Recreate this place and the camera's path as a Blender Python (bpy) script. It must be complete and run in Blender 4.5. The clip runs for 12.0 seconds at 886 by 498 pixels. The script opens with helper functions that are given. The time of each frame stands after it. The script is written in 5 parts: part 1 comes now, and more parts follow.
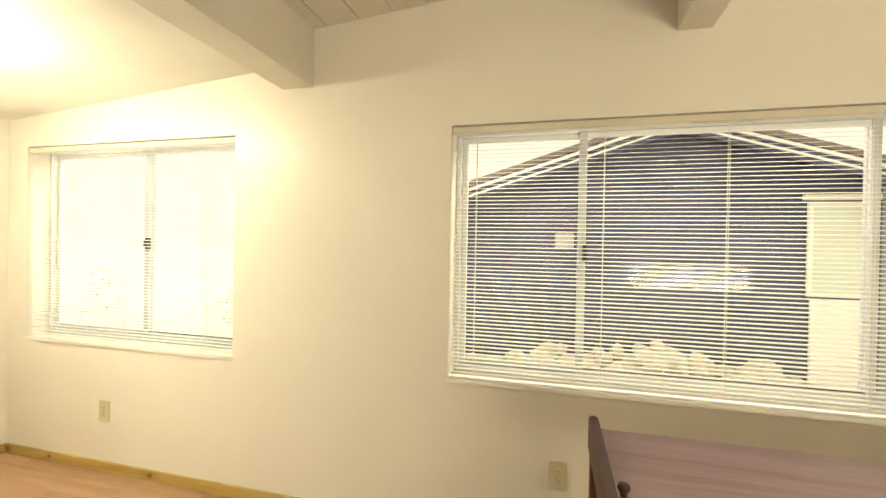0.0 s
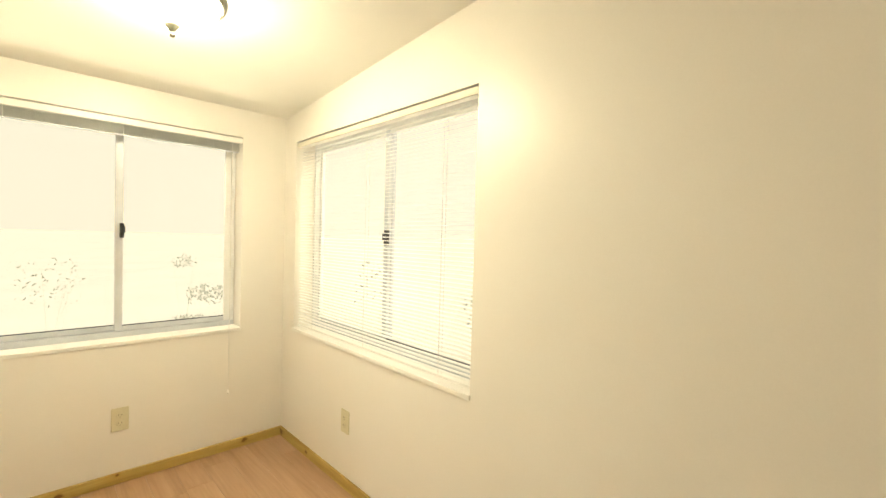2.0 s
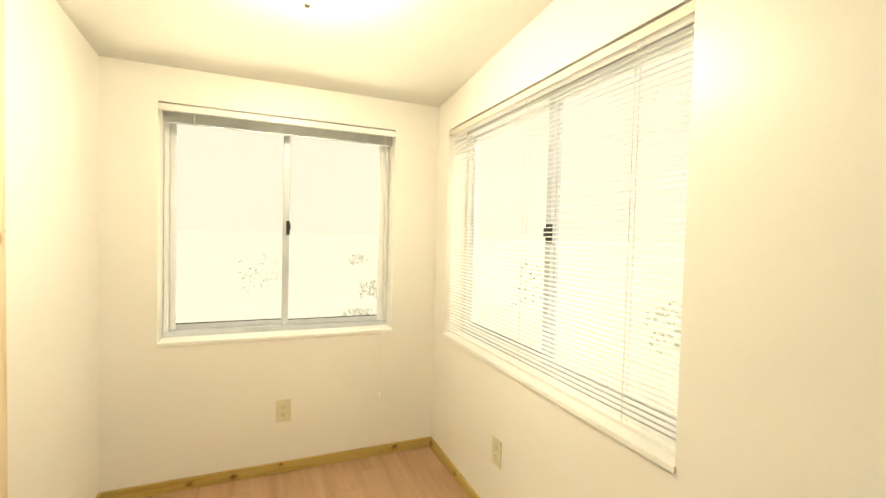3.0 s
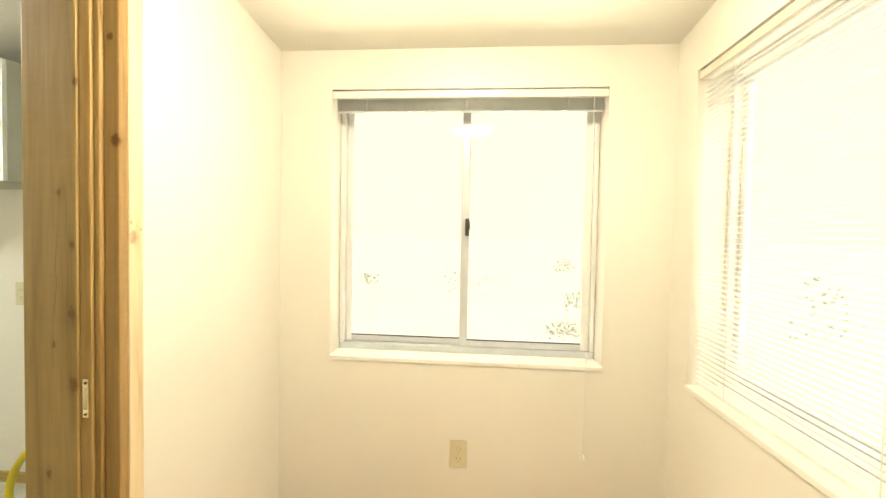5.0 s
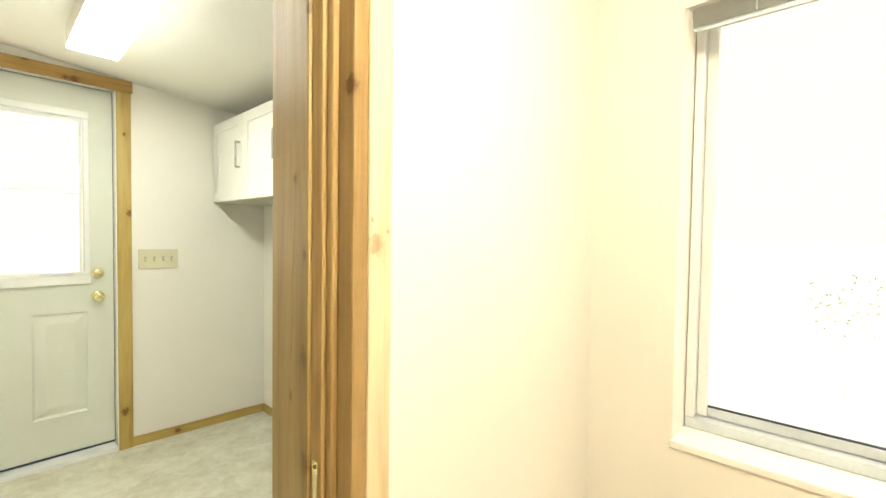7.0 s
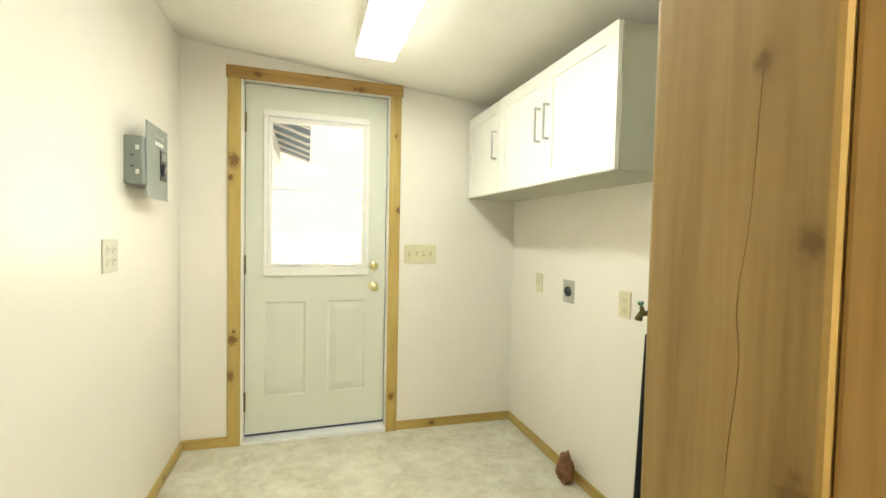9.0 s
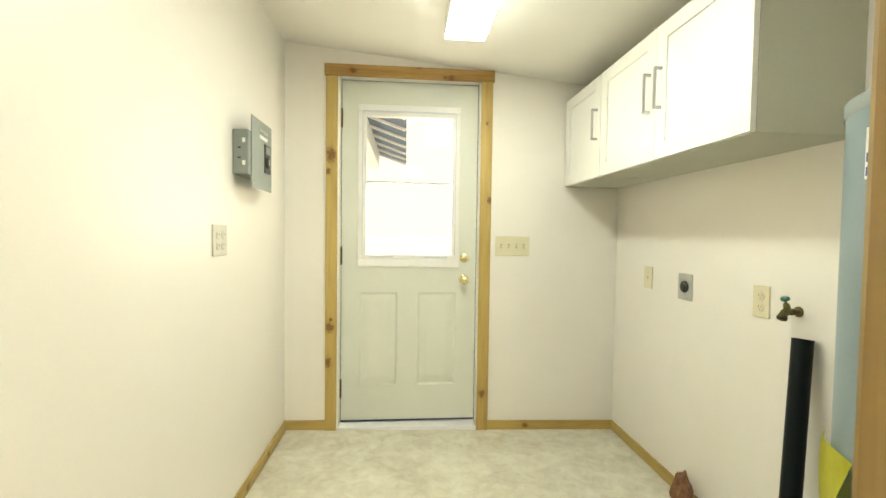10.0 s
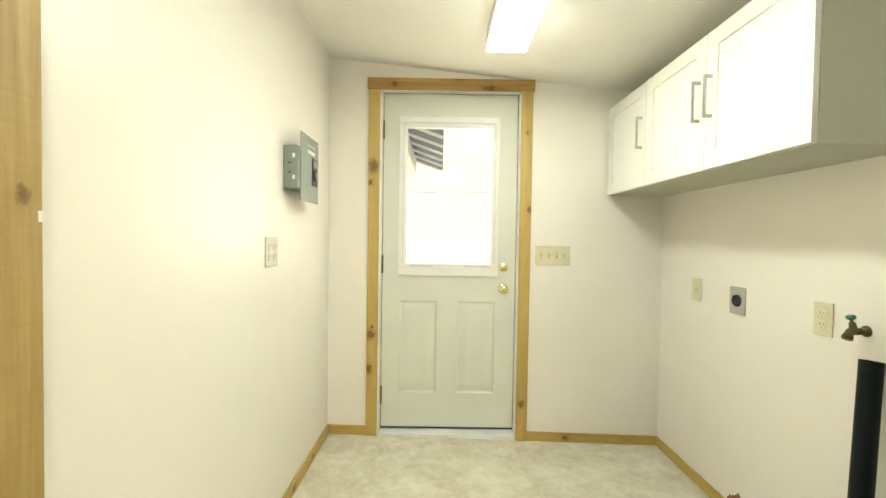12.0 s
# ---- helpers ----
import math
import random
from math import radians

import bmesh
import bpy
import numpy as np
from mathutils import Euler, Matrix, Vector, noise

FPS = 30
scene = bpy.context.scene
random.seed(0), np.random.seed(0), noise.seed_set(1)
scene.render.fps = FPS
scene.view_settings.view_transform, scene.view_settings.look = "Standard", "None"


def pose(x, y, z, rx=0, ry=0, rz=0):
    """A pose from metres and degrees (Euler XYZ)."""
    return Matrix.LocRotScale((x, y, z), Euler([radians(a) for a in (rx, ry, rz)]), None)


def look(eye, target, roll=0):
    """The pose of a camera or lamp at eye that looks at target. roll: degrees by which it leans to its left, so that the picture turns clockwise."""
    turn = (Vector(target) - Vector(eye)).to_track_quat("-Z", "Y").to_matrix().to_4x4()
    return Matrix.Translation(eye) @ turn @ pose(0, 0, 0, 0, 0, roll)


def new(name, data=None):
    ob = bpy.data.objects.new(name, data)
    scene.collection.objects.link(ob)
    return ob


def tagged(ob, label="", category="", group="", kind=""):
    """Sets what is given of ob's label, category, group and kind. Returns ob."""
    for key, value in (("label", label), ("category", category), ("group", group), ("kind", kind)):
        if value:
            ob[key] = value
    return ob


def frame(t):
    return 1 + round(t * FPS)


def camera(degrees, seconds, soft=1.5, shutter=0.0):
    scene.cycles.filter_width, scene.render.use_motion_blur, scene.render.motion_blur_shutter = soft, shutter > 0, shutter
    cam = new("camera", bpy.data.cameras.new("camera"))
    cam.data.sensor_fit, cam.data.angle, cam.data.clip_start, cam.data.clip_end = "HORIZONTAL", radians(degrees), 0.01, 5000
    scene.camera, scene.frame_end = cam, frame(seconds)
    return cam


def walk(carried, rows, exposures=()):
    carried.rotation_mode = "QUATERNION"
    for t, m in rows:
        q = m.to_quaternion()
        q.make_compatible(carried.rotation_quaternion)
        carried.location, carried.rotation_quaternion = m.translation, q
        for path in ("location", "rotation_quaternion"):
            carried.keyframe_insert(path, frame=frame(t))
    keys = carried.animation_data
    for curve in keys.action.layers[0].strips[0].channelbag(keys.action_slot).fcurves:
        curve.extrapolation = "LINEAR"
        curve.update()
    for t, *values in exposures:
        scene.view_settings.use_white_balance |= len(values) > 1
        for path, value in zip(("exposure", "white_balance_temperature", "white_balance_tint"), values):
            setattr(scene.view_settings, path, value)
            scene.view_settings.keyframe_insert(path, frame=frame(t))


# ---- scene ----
cam = camera(92.3, 12.0)
PATH = [
    (0, (-0.029, 0.519, 1.317), (-0.529, 2.456, 1.304), 1.1),
    (0.5, (-0.202, 0.721, 1.302), (-0.972, 2.567, 1.291), 1.3),
    (1, (-0.357, 0.89, 1.307), (-1.297, 2.655, 1.289), 1.5),
    (1.5, (-0.441, 1.066, 1.333), (-1.62, 2.681, 1.301), 1.4),
    (2, (-0.573, 1.206, 1.301), (-2.014, 2.593, 1.252), 1.6),
    (2.5, (-0.751, 1.304, 1.294), (-2.396, 2.439, 1.235), 1.5),
    (3, (-0.883, 1.423, 1.28), (-2.727, 2.194, 1.215), 1.5),
    (3.5, (-0.993, 1.503, 1.263), (-2.961, 1.849, 1.193), 1.4),
    (3.7, (-1.054, 1.505, 1.229), (-3.041, 1.728, 1.178), 1.4),
    (5.3, (-1.547, 1.6, 1.259), (-3.526, 1.319, 1.195), 1.0),
    (5.5, (-1.609, 1.582, 1.254), (-3.573, 1.208, 1.193), 1.0),
    (6, (-1.771, 1.462, 1.256), (-3.676, 0.856, 1.195), 1.2),
    (6.5, (-1.895, 1.348, 1.254), (-3.662, 0.411, 1.2), 0.9),
    (7, (-2.022, 1.257, 1.253), (-3.49, -0.1, 1.191), 0.8),
    (7.5, (-2.056, 1.149, 1.251), (-3.209, -0.484, 1.188), 0.7),
    (9.3, (-2.085, 0.792, 1.204), (-2.537, -1.155, 1.135), 1.0),
    (9.5, (-2.112, 0.774, 1.19), (-2.443, -1.197, 1.124), 0.8),
    (10, (-2.114, 0.734, 1.154), (-2.286, -1.258, 1.085), 0.8),
    (10.5, (-2.102, 0.718, 1.12), (-2.192, -1.279, 1.053), 0.8),
    (11, (-2.102, 0.705, 1.09), (-2.157, -1.293, 1.027), 0.8),
    (11.5, (-2.103, 0.709, 1.107), (-2.139, -1.29, 1.052), 0.9),
    (12, (-2.086, 0.75, 1.182), (-2.094, -1.249, 1.132), 0.9),
]
EXPOSURES = [(0.0, -0.08, 6500, 10), (1.0, -0.18, 6450, 10), (2.0, -0.33, 6450, 10), (3.0, -0.27, 6450, 10), (3.6, -0.16, 6400, 10), (5.4, -0.03, 6350, 10), (6.5, 0.1, 6100, 9), (9.5, 0.08, 6250, 9), (12.0, 0.08, 6250, 9)]
walk(cam, [(t, look(eye, target, roll)) for t, eye, target, roll in PATH], EXPOSURES)

# ---- world, sun, large lights ----
world = bpy.data.worlds.new("hazy_sky")
scene.world = world
world.use_nodes = True
_n, _l = world.node_tree.nodes, world.node_tree.links
_sky = _n.new("ShaderNodeTexSky")
_sky.sky_type, _sky.sun_disc, _sky.sun_elevation, _sky.sun_rotation = "NISHITA", False, radians(61), radians(90)
_sc = _n.new("ShaderNodeVectorMath")
_sc.operation = "SCALE"
_sc.inputs["Scale"].default_value = 0.06
_l.new(_sky.outputs[0], _sc.inputs[0])
_mx = _n.new("ShaderNodeMix")
_mx.data_type = "RGBA"
_mx.inputs[0].default_value = 0.97
_l.new(_sc.outputs[0], _mx.inputs[6])
_mx.inputs[7].default_value = (1.33, 1.215, 0.895, 1)
_l.new(_mx.outputs[2], _n["Background"].inputs["Color"])
_n["Background"].inputs["Strength"].default_value = 1.0

sun = new("sun", bpy.data.lights.new("sun", "SUN"))
sun.data.energy, sun.data.angle, sun.data.color = 3.6, radians(8), (1.0, 0.93, 0.8)
sun.matrix_world = look((0, 0, 10), (-5.5, 0.0, 0))


# area lamps for the sky's light, above each head and behind the door glass
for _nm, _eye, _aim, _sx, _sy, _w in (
    ("sky_light_wide", (0.6, 3.5, 2.95), (0.6, 2.2, 1.1), 2.6, 1.0, 115.0),
    ("sky_light_nook", (-2.35, 3.4, 2.95), (-2.35, 2.2, 1.1), 1.8, 0.9, 45.0),
    ("sky_light_west", (-4.3, 1.53, 2.95), (-3.1, 1.53, 1.0), 1.5, 0.9, 20.0),
    # unseen fill lamps added low outside, standing in for the sunlit yard's bounce
    ("yard_fill_nook", (-2.35, 2.95, 0.05), (-2.35, 1.9, 1.7), 1.4, 0.5, 24.0),
    ("yard_fill_west", (-4.6, 1.53, -0.25), (-2.8, 1.53, 1.7), 1.6, 0.8, 90.0),
    # unseen fill outside the added south window, brightening the main room
    ("yard_fill_south", (2.0, -2.75, 0.75), (2.0, 0.5, 2.6), 1.7, 0.8, 190.0),
    ("sky_light_door_low", (-2.135, -1.93, 1.245), (-2.135, 0.0, 1.245), 0.50, 0.40, 3.4),
    ("sky_light_door_high", (-2.27, -1.93, 1.66), (-2.27, 0.0, 1.66), 0.26, 0.37, 1.6),
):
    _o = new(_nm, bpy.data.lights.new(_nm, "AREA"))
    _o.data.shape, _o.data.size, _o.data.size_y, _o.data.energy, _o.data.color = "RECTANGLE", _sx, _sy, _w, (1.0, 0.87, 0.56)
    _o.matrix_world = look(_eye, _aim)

BOWL_GLOW = 155.0
TUBE_GLOW = 28.0


# ---- materials ----
def nodes_of(name, rough=0.5, metal=0.0):
    m = bpy.data.materials.new(name)
    m.use_nodes = True
    nt = m.node_tree
    b = nt.nodes["Principled BSDF"]
    b.inputs["Roughness"].default_value = rough
    b.inputs["Metallic"].default_value = metal
    return m, nt, b


def coords(nt, scale=(1, 1, 1)):
    tc = nt.nodes.new("ShaderNodeTexCoord")
    mp = nt.nodes.new("ShaderNodeMapping")
    mp.inputs["Scale"].default_value = scale
    nt.links.new(tc.outputs["Object"], mp.inputs["Vector"])
    return mp.outputs["Vector"]


def noise_tex(nt, vec, scale, detail=4, rough=0.55, dist=0.0):
    t = nt.nodes.new("ShaderNodeTexNoise")
    t.inputs["Scale"].default_value = scale
    t.inputs["Detail"].default_value = detail
    t.inputs["Roughness"].default_value = rough
    t.inputs["Distortion"].default_value = dist
    nt.links.new(vec, t.inputs["Vector"])
    return t.outputs["Fac"]


def ramp(nt, fac, stops):
    r = nt.nodes.new("ShaderNodeValToRGB")
    e = r.color_ramp.elements
    while len(e) < len(stops):
        e.new(0.5)
    for el, (p, c) in zip(e, stops):
        el.position = p
        el.color = (*c, 1) if len(c) == 3 else c
    nt.links.new(fac, r.inputs["Fac"])
    return r.outputs["Color"]


def mixed(nt, fac, a, b, mode="MIX"):
    m = nt.nodes.new("ShaderNodeMix")
    m.data_type, m.blend_type = "RGBA", mode
    for v, i in ((fac, 0), (a, 6), (b, 7)):
        if isinstance(v, (int, float)):
            m.inputs[i].default_value = v
        elif isinstance(v, tuple):
            m.inputs[i].default_value = (*v, 1)
        else:
            nt.links.new(v, m.inputs[i])
    return m.outputs[2]


def mathn(nt, op, a, b=0.0):
    m = nt.nodes.new("ShaderNodeMath")
    m.operation = op
    for v, i in ((a, 0), (b, 1)):
        if isinstance(v, (int, float)):
            m.inputs[i].default_value = v
        else:
            nt.links.new(v, m.inputs[i])
    return m.outputs[0]


def bump(nt, b, height, strength=0.2, dist=0.002):
    n = nt.nodes.new("ShaderNodeBump")
    n.inputs["Strength"].default_value = strength
    n.inputs["Distance"].default_value = dist
    nt.links.new(height, n.inputs["Height"])
    nt.links.new(n.outputs[0], b.inputs["Normal"])


def mottled(name, c1, c2, rough=0.5, metal=0.0, scale=3.0, fine=80.0, bumps=0.1, dist=0.001):
    """Two tones broken up at a large and a small scale, with a fine relief."""
    m, nt, b = nodes_of(name, rough, metal)
    v = coords(nt)
    big, small = noise_tex(nt, v, scale, 3), noise_tex(nt, v, fine, 3)
    f = mathn(nt, "ADD", mathn(nt, "MULTIPLY", big, 0.7), mathn(nt, "MULTIPLY", small, 0.3))
    nt.links.new(ramp(nt, f, [(0.35, c1), (0.65, c2)]), b.inputs["Base Color"])
    r = nt.nodes.new("ShaderNodeMapRange")
    r.inputs[3].default_value, r.inputs[4].default_value = max(rough - 0.08, 0.02), min(rough + 0.08, 1)
    nt.links.new(small, r.inputs[0])
    nt.links.new(r.outputs[0], b.inputs["Roughness"])
    if bumps:
        bump(nt, b, small, bumps, dist)
    return m


def wood(name, axis, light, mid, dark, knots=(), fine=1.0, rough=0.5, spots=0.0, core=0.9, sawn=0.0):
    """Grain along an axis; knots: (x, y, z, radius), with the grain bent round them; spots: random knots."""
    m, nt, b = nodes_of(name, rough)
    stretch = [9.0, 9.0, 9.0]
    stretch["xyz".index(axis)] = 0.55
    tc = nt.nodes.new("ShaderNodeTexCoord")
    obj = tc.outputs["Object"]
    info = nt.nodes.new("ShaderNodeObjectInfo")
    off = nt.nodes.new("ShaderNodeVectorMath")
    off.operation = "SCALE"
    off.inputs[0].default_value = (7.3, 3.1, 5.7)
    nt.links.new(info.outputs["Random"], off.inputs["Scale"])
    add = nt.nodes.new("ShaderNodeVectorMath")
    add.operation = "ADD"
    nt.links.new(obj, add.inputs[0])
    nt.links.new(off.outputs[0], add.inputs[1])
    mp = nt.nodes.new("ShaderNodeMapping")
    mp.inputs["Scale"].default_value = stretch
    nt.links.new(add.outputs[0], mp.inputs["Vector"])
    v = mp.outputs["Vector"]
    near = None
    for x, y, z, r in knots:
        d = nt.nodes.new("ShaderNodeVectorMath")
        d.operation = "SUBTRACT"
        nt.links.new(obj, d.inputs[0])
        d.inputs[1].default_value = (x, y, z)
        sq = nt.nodes.new("ShaderNodeVectorMath")
        sq.operation = "MULTIPLY"
        k = [1.0 / r] * 3
        k["xyz".index(axis)] = 0.75 / r
        sq.inputs[1].default_value = k
        nt.links.new(d.outputs[0], sq.inputs[0])
        ln = nt.nodes.new("ShaderNodeVectorMath")
        ln.operation = "LENGTH"
        nt.links.new(sq.outputs[0], ln.inputs[0])
        near = ln.outputs["Value"] if near is None else mathn(nt, "MINIMUM", near, ln.outputs["Value"])
    if spots:
        vo = nt.nodes.new("ShaderNodeTexVoronoi")
        mp2 = nt.nodes.new("ShaderNodeMapping")
        s2 = [4.0, 4.0, 4.0]
        s2["xyz".index(axis)] = 2.2
        mp2.inputs["Scale"].default_value = s2
        nt.links.new(add.outputs[0], mp2.inputs["Vector"])
        nt.links.new(mp2.outputs[0], vo.inputs["Vector"])
        vo.inputs["Scale"].default_value = 1.0
        s = mathn(nt, "DIVIDE", vo.outputs["Distance"], spots)
        near = s if near is None else mathn(nt, "MINIMUM", near, s)
    grain = noise_tex(nt, v, 2.4 * fine, 5, 0.6, 0.6)
    fib = noise_tex(nt, v, 14 * fine, 3, 0.5)
    if near is not None:
        bend = mathn(nt, "DIVIDE", 0.22, mathn(nt, "ADD", mathn(nt, "MULTIPLY", near, near), 1.0))
        grain = mathn(nt, "SUBTRACT", grain, bend)
    f = mathn(nt, "ADD", mathn(nt, "MULTIPLY", grain, 0.75), mathn(nt, "MULTIPLY", fib, 0.25))
    col = ramp(nt, f, [(0.30, dark), (0.46, mid), (0.66, light)])
    if near is not None:
        wob = mathn(nt, "ADD", near, mathn(nt, "MULTIPLY", mathn(nt, "SUBTRACT", noise_tex(nt, obj, 90, 4), 0.5), 1.7))
        hole = nt.nodes.new("ShaderNodeMapRange")
        hole.inputs[1].default_value, hole.inputs[2].default_value = 0.5, 1.05
        hole.inputs[3].default_value, hole.inputs[4].default_value = core, 0.0
        nt.links.new(wob, hole.inputs[0])
        col = mixed(nt, hole.outputs[0], col, (mid[0] * 0.36, mid[1] * 0.24, mid[2] * 0.2))
    if sawn:
        across = [5.0, 5.0, 5.0]
        across["xyz".index(axis)] = 130.0
        mp3 = nt.nodes.new("ShaderNodeMapping")
        mp3.inputs["Scale"].default_value = across
        nt.links.new(add.outputs[0], mp3.inputs["Vector"])
        saw = noise_tex(nt, mp3.outputs[0], 1.0, 3, 0.6, 0.3)
        blotch = noise_tex(nt, obj, 7.0, 3, 0.6, 0.5)
        col = mixed(nt, sawn, col, ramp(nt, saw, [(0.3, (0.62, 0.60, 0.56)), (0.7, (1.0, 1.0, 1.0))]), "MULTIPLY")
        col = mixed(nt, sawn, col, ramp(nt, blotch, [(0.35, (0.72, 0.70, 0.66)), (0.65, (1.0, 1.0, 1.0))]), "MULTIPLY")
        f = mathn(nt, "ADD", f, mathn(nt, "MULTIPLY", saw, 0.5))
    nt.links.new(col, b.inputs["Base Color"])
    bump(nt, b, f, 0.25, 0.001)
    return m


def emitter(name, colour, strength):
    m, nt, b = nodes_of(name, 0.4)
    b.inputs["Base Color"].default_value = (0.8, 0.8, 0.78, 1)
    b.inputs["Emission Color"].default_value = (*colour, 1)
    b.inputs["Emission Strength"].default_value = strength
    return m


def glass_mat(name):
    m = bpy.data.materials.new(name)
    m.use_nodes = True
    nt = m.node_tree
    nt.nodes.remove(nt.nodes["Principled BSDF"])
    tr, gl = nt.nodes.new("ShaderNodeBsdfTransparent"), nt.nodes.new("ShaderNodeBsdfGlossy")
    gl.inputs["Roughness"].default_value = 0.02
    mx = nt.nodes.new("ShaderNodeMixShader")
    mx.inputs[0].default_value = 0.015
    nt.links.new(tr.outputs[0], mx.inputs[1])
    nt.links.new(gl.outputs[0], mx.inputs[2])
    nt.links.new(mx.outputs[0], nt.nodes["Material Output"].inputs["Surface"])
    return m


PAINT = mottled("white_wall_paint", (0.77, 0.745, 0.70), (0.81, 0.785, 0.74), 0.38, 0, 1.3, 260, 0.12, 0.0008)
PAINT_GLOSS = mottled("white_semigloss_paint", (0.77, 0.745, 0.70), (0.81, 0.785, 0.74), 0.33, 0, 1.3, 260, 0.06, 0.0006)
PAINT_BEAM = mottled("cream_beam_paint", (0.72, 0.69, 0.63), (0.77, 0.745, 0.69), 0.6, 0, 2.0, 140, 0.15, 0.001)
CEIL = mottled("ceiling_paint", (0.80, 0.79, 0.75), (0.84, 0.83, 0.79), 0.85, 0, 2.0, 320, 0.2, 0.001)
TRIM = mottled("white_trim_enamel", (0.80, 0.79, 0.76), (0.84, 0.83, 0.80), 0.35, 0, 4.0, 90, 0.05)
SLAT = mottled("white_slat_enamel", (0.78, 0.78, 0.77), (0.83, 0.83, 0.82), 0.32, 0, 5.0, 60, 0.0)
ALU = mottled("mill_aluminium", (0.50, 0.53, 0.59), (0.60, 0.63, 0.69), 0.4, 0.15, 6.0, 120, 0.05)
# paler copy that paints light onto window members; also the threshold's own tone
PALE_LIT_ALU = mottled("pale_lit_aluminium", (0.72, 0.735, 0.76), (0.80, 0.81, 0.83), 0.4, 0.05, 6.0, 120, 0.03)
GASKET = mottled("blue_black_gasket", (0.02, 0.03, 0.06), (0.04, 0.05, 0.09), 0.6, 0, 5.0, 60, 0.0)
BLACK = mottled("black_plastic", (0.010, 0.012, 0.016), (0.022, 0.025, 0.03), 0.42, 0, 8.0, 90, 0.05)
IVORY = mottled("ivory_plastic", (0.60, 0.56, 0.40), (0.66, 0.62, 0.45), 0.4, 0, 9.0, 120, 0.0)
SLOT = mottled("dark_slot", (0.20, 0.175, 0.11), (0.28, 0.24, 0.16), 0.6, 0, 20.0, 120, 0.0)
DOORPAINT = mottled("pale_grey_door_paint", (0.61, 0.63, 0.57), (0.66, 0.68, 0.62), 0.42, 0, 2.0, 150, 0.08)
LITE = mottled("white_lite_frame", (0.72, 0.72, 0.71), (0.77, 0.77, 0.76), 0.4, 0, 6.0, 120, 0.0)
BRASS = mottled("polished_brass", (0.76, 0.69, 0.38), (0.86, 0.79, 0.48), 0.22, 1.0, 10.0, 60, 0.0)
OLDBRASS = mottled("tarnished_brass", (0.08, 0.068, 0.028), (0.18, 0.15, 0.065), 0.42, 0.85, 25.0, 120, 0.1)
BRONZE = mottled("antique_bronze", (0.10, 0.10, 0.075), (0.22, 0.21, 0.15), 0.35, 0.7, 30.0, 140, 0.2)
STEEL = mottled("brushed_steel", (0.42, 0.42, 0.42), (0.52, 0.52, 0.52), 0.3, 1.0, 12.0, 200, 0.0)
GREYBOX = mottled("grey_enamel_steel", (0.20, 0.23, 0.22), (0.26, 0.29, 0.28), 0.45, 0.1, 6.0, 160, 0.05)
TANK = mottled("blue_grey_tank_enamel", (0.17, 0.235, 0.265), (0.22, 0.29, 0.32), 0.38, 0, 3.0, 120, 0.05)
PIPE = mottled("black_pipe_plastic", (0.004, 0.007, 0.008), (0.008, 0.013, 0.014), 0.42, 0, 6.0, 120, 0.1)
PIPE.node_tree.nodes["Principled BSDF"].inputs["Specular IOR Level"].default_value = 0.15
LAM = mottled("white_cabinet_laminate", (0.77, 0.77, 0.73), (0.80, 0.80, 0.76), 0.42, 0, 3.0, 160, 0.03)
LABEL = mottled("white_label_paper", (0.72, 0.72, 0.70), (0.78, 0.78, 0.76), 0.6, 0, 9.0, 90, 0.0)
BLUEINK = mottled("blue_ink", (0.03, 0.07, 0.30), (0.05, 0.10, 0.36), 0.5, 0, 9.0, 90, 0.0)
BLACKINK = mottled("black_ink", (0.03, 0.03, 0.03), (0.05, 0.05, 0.05), 0.5, 0, 9.0, 90, 0.0)
REDINK = mottled("red_ink", (0.50, 0.03, 0.03), (0.60, 0.05, 0.04), 0.5, 0, 9.0, 90, 0.0)
YELLOW = mottled("yellow_tag_card", (0.62, 0.62, 0.04), (0.72, 0.70, 0.08), 0.55, 0, 9.0, 90, 0.0)
YHOSE = mottled("yellow_coated_hose", (0.60, 0.48, 0.03), (0.70, 0.58, 0.05), 0.4, 0, 12.0, 90, 0.1)
REDPL = mottled("red_valve_plastic", (0.45, 0.02, 0.02), (0.55, 0.04, 0.03), 0.4, 0, 12.0, 90, 0.0)
GREENPL = mottled("green_handle_plastic", (0.01, 0.12, 0.08), (0.03, 0.18, 0.12), 0.4, 0, 12.0, 90, 0.0)
KRAFT = mottled("brown_kraft_paper", (0.16, 0.075, 0.04), (0.30, 0.15, 0.08), 0.65, 0, 30.0, 200, 0.4)
GLASS = glass_mat("window_glass")
BOWLGLASS = emitter("lit_frosted_glass", (1.0, 0.87, 0.57), BOWL_GLOW)
LENS = emitter("lit_prismatic_lens", (0.96, 0.96, 0.78), TUBE_GLOW)
CEDAR = ((0.44, 0.325, 0.125), (0.345, 0.24, 0.08), (0.21, 0.135, 0.042))
PINE = ((0.50, 0.38, 0.125), (0.43, 0.305, 0.088), (0.32, 0.205, 0.05))


